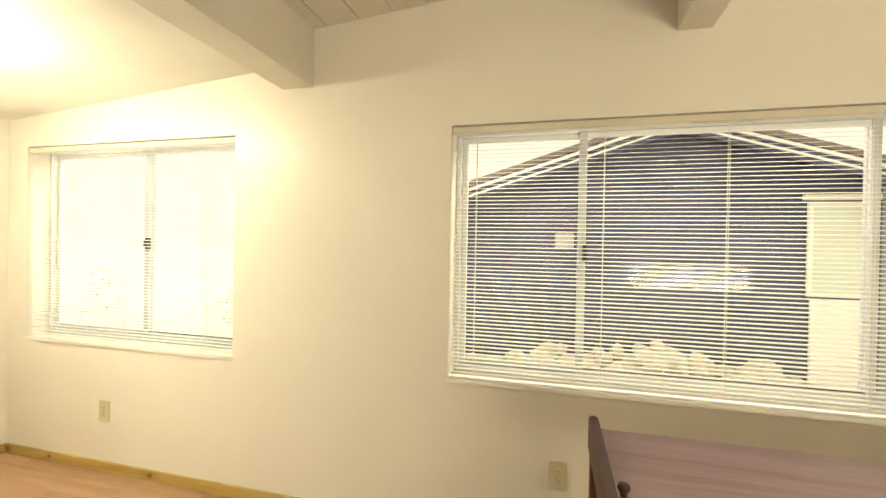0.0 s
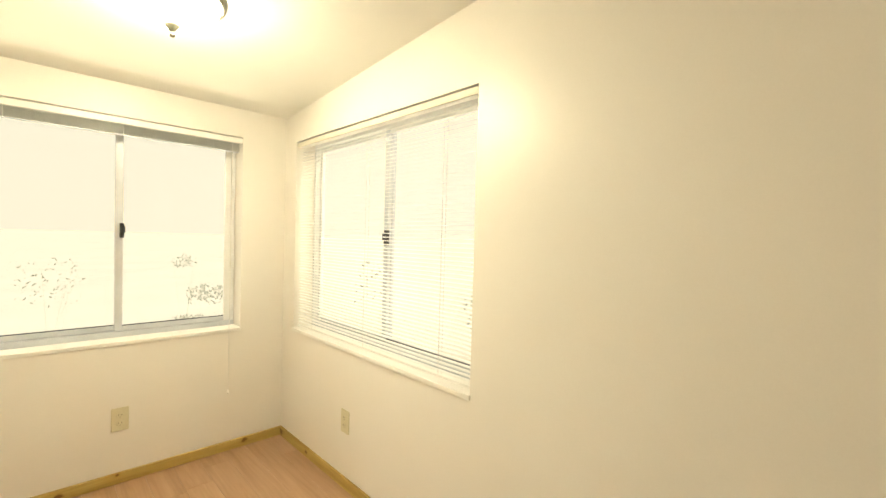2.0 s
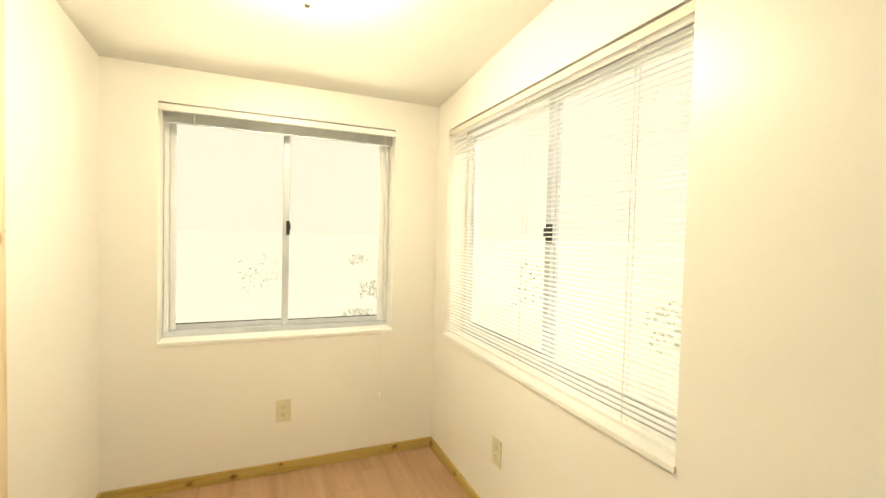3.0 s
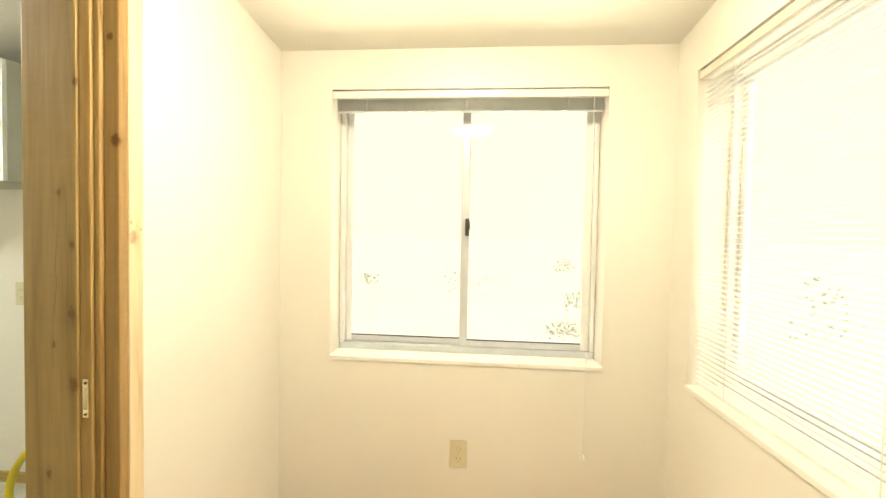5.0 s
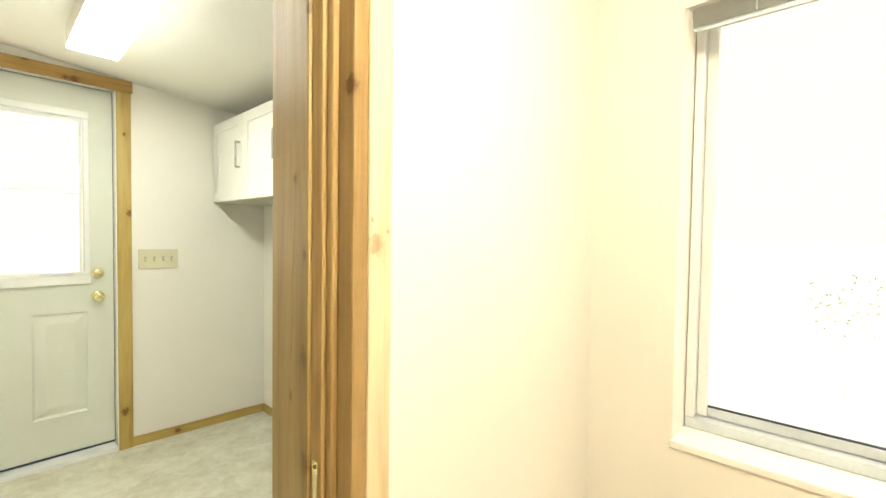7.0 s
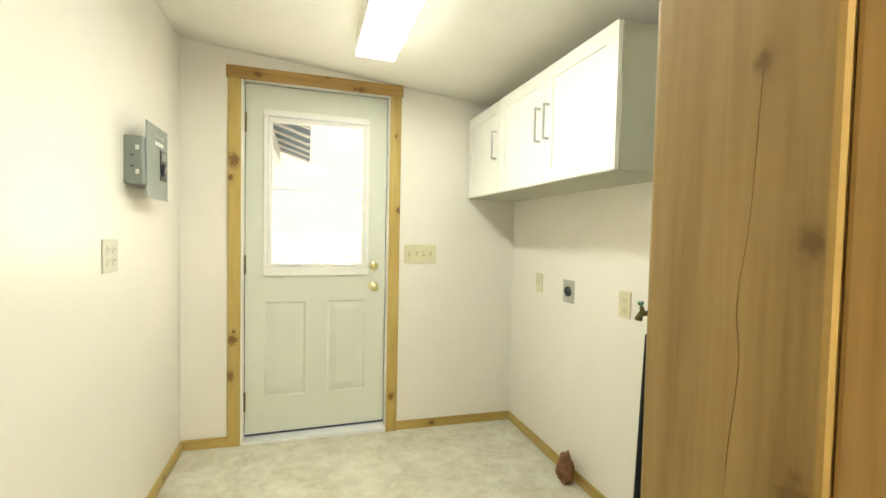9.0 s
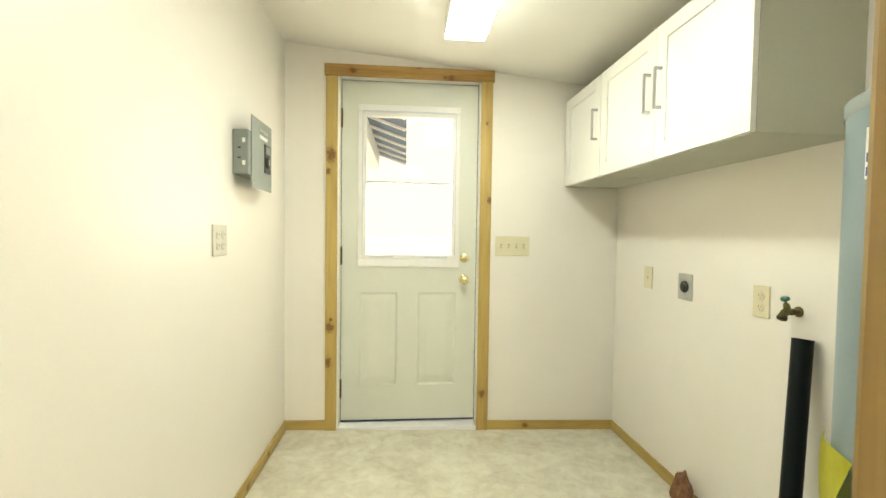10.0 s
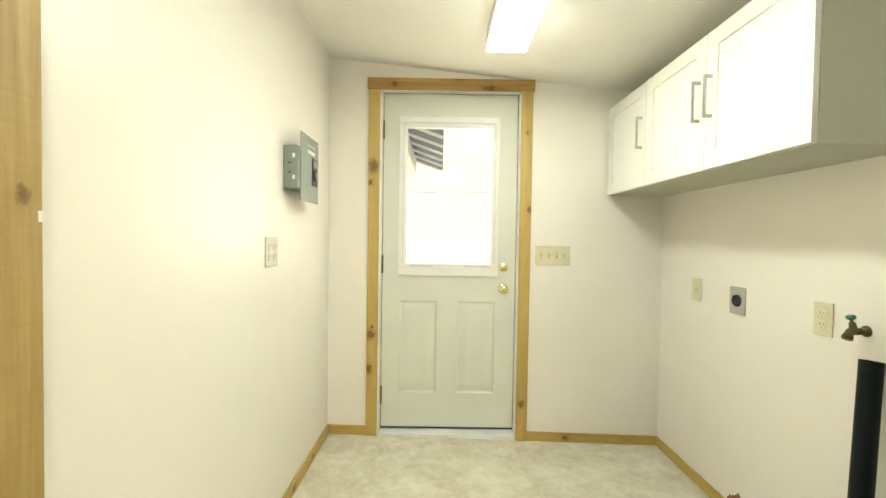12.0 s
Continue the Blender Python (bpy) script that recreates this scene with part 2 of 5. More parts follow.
def vinyl():
    m, nt, b = nodes_of("mottled_sheet_vinyl", 0.6)
    v = coords(nt)
    b.inputs["Specular IOR Level"].default_value = 0.04
    a, c, d = noise_tex(nt, v, 4.5, 6, 0.6, 0.4), noise_tex(nt, v, 14, 5, 0.65, 0.6), noise_tex(nt, v, 140, 2)
    col = ramp(nt, a, [(0.34, (0.46, 0.43, 0.33)), (0.5, (0.57, 0.55, 0.45)), (0.66, (0.66, 0.65, 0.56))])
    col = mixed(nt, 0.35, col, ramp(nt, c, [(0.36, (0.42, 0.39, 0.30)), (0.62, (0.70, 0.69, 0.60))]))
    nt.links.new(col, b.inputs["Base Color"])
    bump(nt, b, mathn(nt, "ADD", c, mathn(nt, "MULTIPLY", d, 0.3)), 0.12, 0.001)
    return m


# ---- mesh helpers ----
def box(bm, lo, hi):
    x0, y0, z0 = lo
    x1, y1, z1 = hi
    vs = [bm.verts.new(p) for p in ((x0, y0, z0), (x1, y0, z0), (x1, y1, z0), (x0, y1, z0), (x0, y0, z1), (x1, y0, z1), (x1, y1, z1), (x0, y1, z1))]
    for f in ((3, 2, 1, 0), (4, 5, 6, 7), (0, 1, 5, 4), (1, 2, 6, 5), (2, 3, 7, 6), (3, 0, 4, 7)):
        bm.faces.new([vs[i] for i in f])
    return vs


def rbox(lo, hi, bevel=0.003, segs=2):
    bm = bmesh.new()
    box(bm, [min(a, b) for a, b in zip(lo, hi)], [max(a, b) for a, b in zip(lo, hi)])
    if bevel:
        bmesh.ops.bevel(bm, geom=bm.edges[:], offset=bevel, segments=segs, profile=0.6, affect="EDGES")
    return bm


def put(name, bm, material, smooth=False):
    me = bpy.data.meshes.new(name)
    bmesh.ops.recalc_face_normals(bm, faces=bm.faces[:])
    if smooth:
        for f in bm.faces:
            f.smooth = True
    bm.to_mesh(me)
    bm.free()
    me.materials.append(material)
    return new(name, me)


def part(name, bm, material, parent, label="", smooth=False):
    ob = put(name, bm, material, smooth)
    ob.parent = parent
    if label:
        tagged(ob, label)
    return ob


def base(name, x, y, z, label, category, group="", kind=""):
    """An Empty at the base of a thing; its parts are built in world coordinates and hung under it."""
    e = new(name)
    e.matrix_world = Matrix.Translation((x, y, z))
    return tagged(e, label, category, group, kind)


def hang(ob, parent):
    """Parent ob and keep it where it stands."""
    ob.parent = parent
    ob.matrix_parent_inverse = Matrix.Translation(parent.matrix_world.translation).inverted()
    return ob


def piece(name, bm, material, thing, label="", smooth=False):
    ob = put(name, bm, material, smooth)
    hang(ob, thing)
    if label:
        tagged(ob, label)
    return ob


def lathe(profile, segs=32, m=None):
    """Turns (radius, height) pairs about the z axis."""
    bm = bmesh.new()
    rings = []
    for r, z in profile:
        if r < 1e-5:
            rings.append([bm.verts.new((0, 0, z))])
        else:
            rings.append([bm.verts.new((r * math.cos(2 * math.pi * i / segs), r * math.sin(2 * math.pi * i / segs), z)) for i in range(segs)])
    for a, b in zip(rings, rings[1:]):
        for i in range(segs):
            j = (i + 1) % segs
            if len(a) == 1 and len(b) == 1:
                continue
            if len(a) == 1:
                bm.faces.new((a[0], b[j], b[i]))
            elif len(b) == 1:
                bm.faces.new((a[i], a[j], b[0]))
            else:
                bm.faces.new((a[i], a[j], b[j], b[i]))
    if m is not None:
        bm.transform(m)
    return bm


def tube(points, radius, segs=12, closed=True):
    """A round bar along a line of points."""
    bm = bmesh.new()
    pts = [Vector(p) for p in points]
    rings = []
    up = Vector((0.13, 0.37, 0.92))
    for i, p in enumerate(pts):
        d = (pts[min(i + 1, len(pts) - 1)] - pts[max(i - 1, 0)]).normalized()
        s = d.cross(up)
        s = s.normalized() if s.length > 1e-3 else d.cross(Vector((1, 0, 0))).normalized()
        t = d.cross(s)
        r = radius[i] if isinstance(radius, (list, tuple)) else radius
        rings.append([bm.verts.new(p + r * (math.cos(2 * math.pi * k / segs) * s + math.sin(2 * math.pi * k / segs) * t)) for k in range(segs)])
    for a, b in zip(rings, rings[1:]):
        for k in range(segs):
            bm.faces.new((a[k], a[(k + 1) % segs], b[(k + 1) % segs], b[k]))
    if closed:
        bm.faces.new(rings[0])
        bm.faces.new(rings[-1])
    return bm


def bend(points, steps=8):
    """A smooth line through the points."""
    p = [Vector(a) for a in points]
    p = [2 * p[0] - p[1]] + p + [2 * p[-1] - p[-2]]
    out = []
    for i in range(1, len(p) - 2):
        for k in range(steps):
            t = k / steps
            a, b, c, d = p[i - 1:i + 3]
            out.append(0.5 * (2 * b + (c - a) * t + (2 * a - 5 * b + 4 * c - d) * t * t + (3 * b - a - 3 * c + d) * t ** 3))
    return out + [p[-2]]


def wall(name, axis, face, back, u0, u1, z0, z1, holes, material):
    """A wall across an axis, from its face to its back, with openings (u0, u1, z0, z1) cut through."""
    us = sorted({u0, u1, *[h[0] for h in holes], *[h[1] for h in holes]})
    zs = sorted({z0, z1, *[h[2] for h in holes], *[h[3] for h in holes]})

    def solid(i, j):
        if not (0 <= i < len(us) - 1 and 0 <= j < len(zs) - 1):
            return False
        u, z = (us[i] + us[i + 1]) / 2, (zs[j] + zs[j + 1]) / 2
        return not any(h[0] < u < h[1] and h[2] < z < h[3] for h in holes)

    bm = bmesh.new()

    def p(u, w, z):
        return (u, w, z) if axis == "y" else (w, u, z)

    def quad(*c):
        bm.faces.new([bm.verts.new(p(*q)) for q in c])

    for i in range(len(us) - 1):
        for j in range(len(zs) - 1):
            if not solid(i, j):
                continue
            a, b, c, d = us[i], us[i + 1], zs[j], zs[j + 1]
            quad((a, face, c), (b, face, c), (b, face, d), (a, face, d))
            quad((a, back, c), (b, back, c), (b, back, d), (a, back, d))
            if not solid(i - 1, j):
                quad((a, face, c), (a, back, c), (a, back, d), (a, face, d))
            if not solid(i + 1, j):
                quad((b, face, c), (b, back, c), (b, back, d), (b, face, d))
            if not solid(i, j - 1):
                quad((a, face, c), (b, face, c), (b, back, c), (a, back, c))
            if not solid(i, j + 1):
                quad((a, face, d), (b, face, d), (b, back, d), (a, back, d))
    bmesh.ops.remove_doubles(bm, verts=bm.verts[:], dist=1e-5)
    return tagged(put(name, bm, material), "painted wall", "wall", "", "structure")


def sloped(name, x0, x1, y0, y1, z, x_ref, slope, thick, material):
    bm = bmesh.new()
    vs = box(bm, (x0, y0, 0), (x1, y1, thick))
    for v in vs:
        v.co.z += z + slope * (v.co.x - x_ref)
    return put(name, bm, material)


# ---- structure ----
def laundry_z(x):
    """The laundry floor tilts along x to fit the camera's view."""
    return 0.003 + 0.0225 * (x + 1.43)


A_Y, B_X, C_Y, C_BACK = 2.348, -3.207, 0.742, 0.513
FLOOR_N = 0.027
D_Y, E_X, F_X, F_BACK = -1.782, -3.404, -1.417, -1.33
W1 = (-3.053, -1.599, 0.733, 1.859)
W2 = (-0.472, 1.72, 0.733, 1.850)
W3 = (0.964, 2.090, 0.739, 1.860)
# unseen south opening, added to let fill light into the main room
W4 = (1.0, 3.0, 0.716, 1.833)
DOOR = (-2.559, -1.709, -0.05, 2.064)
JAMB_X, LEFT_X, HEAD_Z = -2.357, -1.441, 2.01

wall_a = wall("wall_north", "y", A_Y, A_Y + 0.18, -3.42, 3.38, -0.3, 2.95, [W1, W2], PAINT)
wall_b = wall("wall_west", "x", B_X, B_X - 0.18, C_Y, A_Y, -0.3, 2.95, [W3], PAINT)
wall_c = wall("wall_partition", "y", C_Y, C_BACK, -3.58, F_X, -0.3, 2.95, [(JAMB_X - 0.048, F_X, -0.06, HEAD_Z + 0.02)], PAINT_GLOSS)
wall_d = wall("wall_back_door", "y", D_Y, D_Y - 0.15, -3.58, F_BACK, -0.3, 2.95, [DOOR], PAINT_GLOSS)
wall_e = wall("wall_laundry_west", "x", E_X, E_X - 0.175, D_Y, C_BACK, -0.3, 2.95, [], PAINT_GLOSS)
wall_f = wall("wall_laundry_east", "x", F_X, F_BACK, D_Y, C_Y, -0.3, 2.95, [], PAINT_GLOSS)
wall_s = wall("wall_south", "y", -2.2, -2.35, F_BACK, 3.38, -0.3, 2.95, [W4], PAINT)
wall_t = wall("wall_east", "x", 3.2, 3.38, -2.2, A_Y, -0.3, 2.95, [], PAINT)
wall_g = wall("wall_return", "x", F_BACK, F_X, -2.35, D_Y - 0.15, -0.3, 2.95, [], PAINT)

tagged(sloped("ceiling_nook", B_X, -1.33, C_Y, A_Y, 2.022, -3.215, 0.085, 0.12, CEIL), "low sloping white ceiling over the nook", "ceiling", "", "structure")
tagged(sloped("ceiling_laundry", E_X, F_X, D_Y, C_BACK, 2.068, -3.14, 0.096, 0.12, CEIL), "low sloping white laundry room ceiling", "ceiling", "", "structure")


def plank_ceiling():
    """Boards along y with a V groove at each joint, in one mesh."""
    bm = bmesh.new()
    xs = [-1.17 + 0.08, *[-1.093 + 0.1675 * k for k in range(1, 26)], 3.2]
    left = -1.17
    for x in xs:
        vs = box(bm, (left + 0.0035, -2.2, 0), (x - 0.0035, A_Y, 0.03))
        for v in vs:
            v.co.z += 2.354 + 0.088 * (v.co.x + 1.09)
        left = x
    vs = box(bm, (-1.17, -2.2, 0.012), (3.2, A_Y, 0.12))
    for v in vs:
        v.co.z += 2.354 + 0.088 * (v.co.x + 1.09)
    ob = put("ceiling_planks", bm, PAINT_BEAM)
    return tagged(ob, "cream painted tongue-and-groove plank ceiling", "ceiling", "", "structure")


plank_ceiling()
tagged(put("header_beam", rbox((-1.33, C_Y, 2.070), (-1.162, A_Y, 2.6), 0.004), PAINT_BEAM), "cream painted boxed header between room and nook", "beam", "", "structure")
tagged(put("header_beam_return", rbox((-1.328, -2.2, 2.2), (-1.17, C_Y - 0.001, 2.6), 0.004), PAINT_BEAM), "cream painted boxed wall header", "beam", "", "structure")
tagged(put("rafter_beam", rbox((0.42, -2.2, 2.17), (0.545, A_Y, 2.62), 0.006), PAINT_BEAM), "cream painted exposed ceiling beam", "beam", "", "structure")

# floors
floor_sub = tagged(put("floor", rbox((-3.42, C_BACK + 0.10, -0.09), (3.2, A_Y, FLOOR_N - 0.012), 0), mottled("subfloor", (0.2, 0.12, 0.07), (0.26, 0.16, 0.09), 0.7)), "light oak laminate plank floor", "floor", "", "structure")
floor_south = tagged(put("floor_south", rbox((F_BACK, -2.2, -0.09), (3.2, C_BACK + 0.10, FLOOR_N - 0.012), 0), floor_sub.data.materials[0]), "light oak laminate plank floor", "floor", "", "structure")
floor_laundry = tagged(sloped("floor_laundry", E_X, F_X, D_Y - 0.03, C_BACK + 0.10, laundry_z(0) - 0.06, 0.0, 0.0225, 0.06, vinyl()), "mottled beige sheet vinyl laundry floor", "floor", "", "structure")


def skirting(name, a, b, side, knots, label, foot):
    """A pine board along the foot of a wall, from a to b in plan; side: the way it stands off; foot: the floor's height at x."""
    (x0, y0), (x1, y1) = a, b
    t = 0.014
    lo = (min(x0, x1, x0 + side[0] * t, x1 + side[0] * t), min(y0, y1, y0 + side[1] * t, y1 + side[1] * t), 0.0)
    hi = (max(x0, x1, x0 + side[0] * t, x1 + side[0] * t), max(y0, y1, y0 + side[1] * t, y1 + side[1] * t), 0.055)
    ax = "x" if abs(x1 - x0) > abs(y1 - y0) else "y"
    m = wood(name + "_pine", ax, *PINE, knots=[(x, y, z + foot(x), r) for x, y, z, r in knots], spots=0.09)
    bm = rbox(lo, hi, 0.004)
    for v in bm.verts:
        v.co.z += foot(v.co.x)
    return tagged(put(name, bm, m), label, "baseboard", "", "structure")


def nook_z(x):
    return FLOOR_N


skirting("baseboard_north", (B_X + 0.014, A_Y), (3.2, A_Y), (0, -1), [(-3.17, A_Y - 0.014, 0.03, 0.020), (-2.83, A_Y - 0.014, 0.03, 0.012), (-2.1, A_Y - 0.014, 0.03, 0.014)], "knotty pine baseboard under the windows", nook_z)
skirting("baseboard_west", (B_X, C_Y), (B_X, A_Y), (1, 0), [(B_X + 0.014, 1.10, 0.025, 0.013), (B_X + 0.014, 1.29, 0.025, 0.015), (B_X + 0.014, 1.51, 0.045, 0.008), (B_X + 0.014, 2.12, 0.035, 0.015)], "knotty pine baseboard in the nook", nook_z)
skirting("baseboard_partition", (B_X + 0.014, C_Y), (-2.449, C_Y), (0, 1), [], "knotty pine baseboard beside the doorway", nook_z)
skirting("baseboard_back", (E_X + 0.014, D_Y), (-2.614, D_Y), (0, 1), [(-2.845, D_Y + 0.014, 0.028, 0.018)], "knotty pine baseboard in the laundry room", laundry_z)
skirting("baseboard_back_short", (-1.650, D_Y), (F_X - 0.014, D_Y), (0, 1), [], "short knotty pine baseboard beside the back door", laundry_z)
skirting("baseboard_laundry_west", (E_X, D_Y), (E_X, C_BACK), (1, 0), [(E_X + 0.014, -0.2, 0.04, 0.014)], "knotty pine baseboard under the cabinets", laundry_z)
skirting("baseboard_laundry_east", (F_X, D_Y), (F_X, 0.0), (-1, 0), [(F_X - 0.014, -1.45, 0.03, 0.015), (F_X - 0.014, -1.17, 0.025, 0.017), (F_X - 0.014, -0.88, 0.02, 0.014)], "knotty pine baseboard along the laundry wall", laundry_z)


# ---- windows ----
def window(name, axis, depth, out, hole, stiles, latch_u, label):
    """An aluminium slider in a plain reveal. depth: the frame's inner face; out: +1 or -1, the way to the outside."""
    u0, u1, z0, z1 = hole
    mid = (u0 + u1) / 2
    e = base(name, *((mid, depth, z0) if axis == "y" else (depth, mid, z0)), label, "window", "", "structure")

    def b(a, c, e0, e1, f0, f1, bev=0.003):
        p, q = depth + out * e0, depth + out * e1
        return rbox((a, p, f0), (c, q, f1), bev) if axis == "y" else rbox((p, a, f0), (q, c, f1), bev)

    fw = 0.022
    for nm, a, c, f0, f1 in (("frame_sill", u0 + 0.002, u1 - 0.002, z0 + 0.002, z0 + fw + 0.008), ("frame_head", u0 + 0.002, u1 - 0.002, z1 - fw, z1 - 0.002),
                             ("frame_jamb", u0 + 0.002, u0 + fw, z0 + fw + 0.009, z1 - fw - 0.001), ("frame_jamb", u1 - fw, u1 - 0.002, z0 + fw + 0.009, z1 - fw - 0.001)):
        # sill darker, head and jambs paler: light put into the colour
        piece(nm, b(a, c, 0, 0.06, f0, f1), ALU if nm == "frame_sill" else PALE_LIT_ALU, e)
    edges = [u0 + fw, *stiles, u1 - fw]
    for k, (a, c) in enumerate(zip(edges, edges[1:])):
        near = 0.006 if k % 2 else 0.03
        za, zb = z0 + fw + 0.01, z1 - fw - 0.002
        a2, c2 = a - (0.018 if k else 0) + 0.001, c + (0.018 if k < len(edges) - 2 else 0) - 0.001
        s = 0.034 if k % 2 else 0.026
        sash = piece("sash", b(a2, a2 + s, near, near + 0.022, za, zb, 0.004), ALU if k else PALE_LIT_ALU, e)
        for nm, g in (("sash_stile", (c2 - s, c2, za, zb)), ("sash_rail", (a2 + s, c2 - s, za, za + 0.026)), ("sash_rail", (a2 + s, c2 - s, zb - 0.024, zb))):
            # top rails and the last stile take the painted-light copy
            o = put(nm, b(g[0], g[1], near + 0.001, near + 0.021, g[2], g[3], 0.004), PALE_LIT_ALU if g[2] > za + 0.1 or (nm == "sash_stile" and k == len(edges) - 2) else ALU)
            hang(o, e)
        piece("gasket", b(a2 + s - 0.001, c2 - s + 0.001, near + 0.004, near + 0.009, za + 0.025, za + 0.031, 0.001), GASKET, e, "dark blue glazing gasket")
        o = piece("pane", b(a2 + s, c2 - s, near + 0.010, near + 0.013, za + 0.026, zb - 0.024, 0), GLASS, e)
        o.visible_shadow = False
    lz = 1.297
    piece("latch", b(latch_u - 0.009, latch_u + 0.009, -0.018, 0.005, lz - 0.038, lz + 0.038, 0.004), BLACK, e, "black plastic sash latch")
    piece("latch_lever", b(latch_u - 0.006, latch_u + 0.012, -0.030, -0.018, lz - 0.012, lz + 0.024, 0.003), BLACK, e)
    return e


window("window_1", "y", A_Y + 0.115, 1, W1, [-2.30], -2.275, "aluminium slider window behind a lowered mini blind")
window("window_2", "y", A_Y + 0.115, 1, W2, [0.092, 1.14], 0.104, "wide aluminium slider window behind a lowered mini blind")
# made-up window out of view, added for the south fill lamp
window("added_window_4", "y", -2.2 - 0.085, -1, W4, [2.0], 2.0, "unseen aluminium slider window added for fill light")
window("window_3", "x", B_X - 0.115, -1, W3, [1.525], 1.535, "aluminium slider window under a raised mini blind")


def reveal_sill(name, axis, lo, hi, label):
    return tagged(put(name, rbox(lo, hi, 0.003), TRIM), label, "window sill", "", "structure")


reveal_sill("sill_1", "y", (W1[0] - 0.004, A_Y - 0.008, W1[2] - 0.016), (W1[1] + 0.004, A_Y + 0.115, W1[2] + 0.003), "white painted window sill")
reveal_sill("sill_2", "y", (W2[0] - 0.004, A_Y - 0.008, W2[2] - 0.016), (W2[1] + 0.004, A_Y + 0.115, W2[2] + 0.003), "white painted window sill")
reveal_sill("sill_3", "x", (B_X - 0.115, W3[0] - 0.004, W3[2] - 0.016), (B_X + 0.006, W3[1] + 0.004, W3[2] + 0.003), "white painted window sill")


# ---- mini blinds ----
# beige tone paints the shade that lies on the valance strips
SHADED_VALANCE = mottled("shade_toned_valance", (0.64, 0.60, 0.51), (0.69, 0.65, 0.56), 0.5, 0, 6.0, 90, 0.0)


def slat_mesh(length, axis, tilt, out):
    """One curved slat, 25 mm deep and under a millimetre thick, about its middle."""
    me = bpy.data.meshes.new("slat")
    rows = []
    for k in range(5):
        w = (k - 2) / 2 * 0.0082
        h = 0.0014 * (1 - (k - 2) ** 2 / 4)
        c, s = math.cos(tilt), math.sin(tilt)
        rows.append((w * c - h * s, w * s + h * c))
    vs, fs = [], []
    for u in (-length / 2, length / 2):
        for th in (0.0, 0.0007):
            for w, h in rows:
                vs.append((u, out * w, h + th) if axis == "y" else (out * w, u, h + th))
    for k in range(4):
        fs.append((k, k + 1, 11 + k, 10 + k))
        fs.append((5 + k, 15 + k, 16 + k, 6 + k))
    fs += [(0, 10, 15, 5), (4, 9, 19, 14)]
    me.from_pydata(vs, [], fs)
    me.materials.append(SLAT)
    return me


def lowered_blind(u0, u1, z0, z1, y, cords, label, tilt):
    e = base("window_blind", (u0 + u1) / 2, y, z1, label, "blind", "mini blinds")
    rail = piece("headrail", rbox((u0, y - 0.02, z1 - 0.033), (u1, y + 0.02, z1 - 0.012), 0.004), TRIM, e)
    piece("valance", rbox((u0 - 0.001, y - 0.026, z1 - 0.035), (u1 + 0.001, y - 0.022, z1 - 0.007), 0.001), SHADED_VALANCE, e, "valance strip toned beige for its shade")
    piece("bottom_rail", rbox((u0 + 0.004, y - 0.0085, z0 + 0.010), (u1 - 0.004, y + 0.0085, z0 + 0.022), 0.003), TRIM, e)
    me = slat_mesh(u1 - u0 - 0.012, "y", tilt, 1)
    n = int((z1 - 0.05 - z0 - 0.03) / 0.0170)
    for k in range(n):
        o = new("slat", me)
        o.location = ((u0 + u1) / 2 + random.uniform(-0.001, 0.001), y, z0 + 0.036 + k * 0.0170)
        o.rotation_euler = (radians(random.uniform(-1.6, 1.6)), radians(random.uniform(-0.06, 0.06)), 0)
        hang(o, e)
    for u in cords:
        for d in (-0.0095, 0.0095):
            piece("ladder_cord", rbox((u - 0.0012, y + d - 0.0006, z0 + 0.02), (u + 0.0012, y + d + 0.0006, z1 - 0.036), 0), LABEL, e)
    return e


lowered_blind(W1[0] + 0.006, W1[1] - 0.006, W1[2] + 0.004, W1[3], A_Y + 0.03, (-2.86, -2.33, -1.79), "white lowered mini blind with open slats", radians(10))
lowered_blind(W2[0] + 0.006, W2[1] - 0.006, W2[2] + 0.004, W2[3], A_Y + 0.03, (-0.36, 0.17, 0.62, 1.08, 1.52), "wide white lowered mini blind with open slats", radians(12))


# the same white slats; their backlit shade is put into this grey
SHADED_STACK = mottled("shaded_stacked_slats", (0.46, 0.47, 0.45), (0.58, 0.59, 0.57), 0.4, 0, 6.0, 90, 0.0)


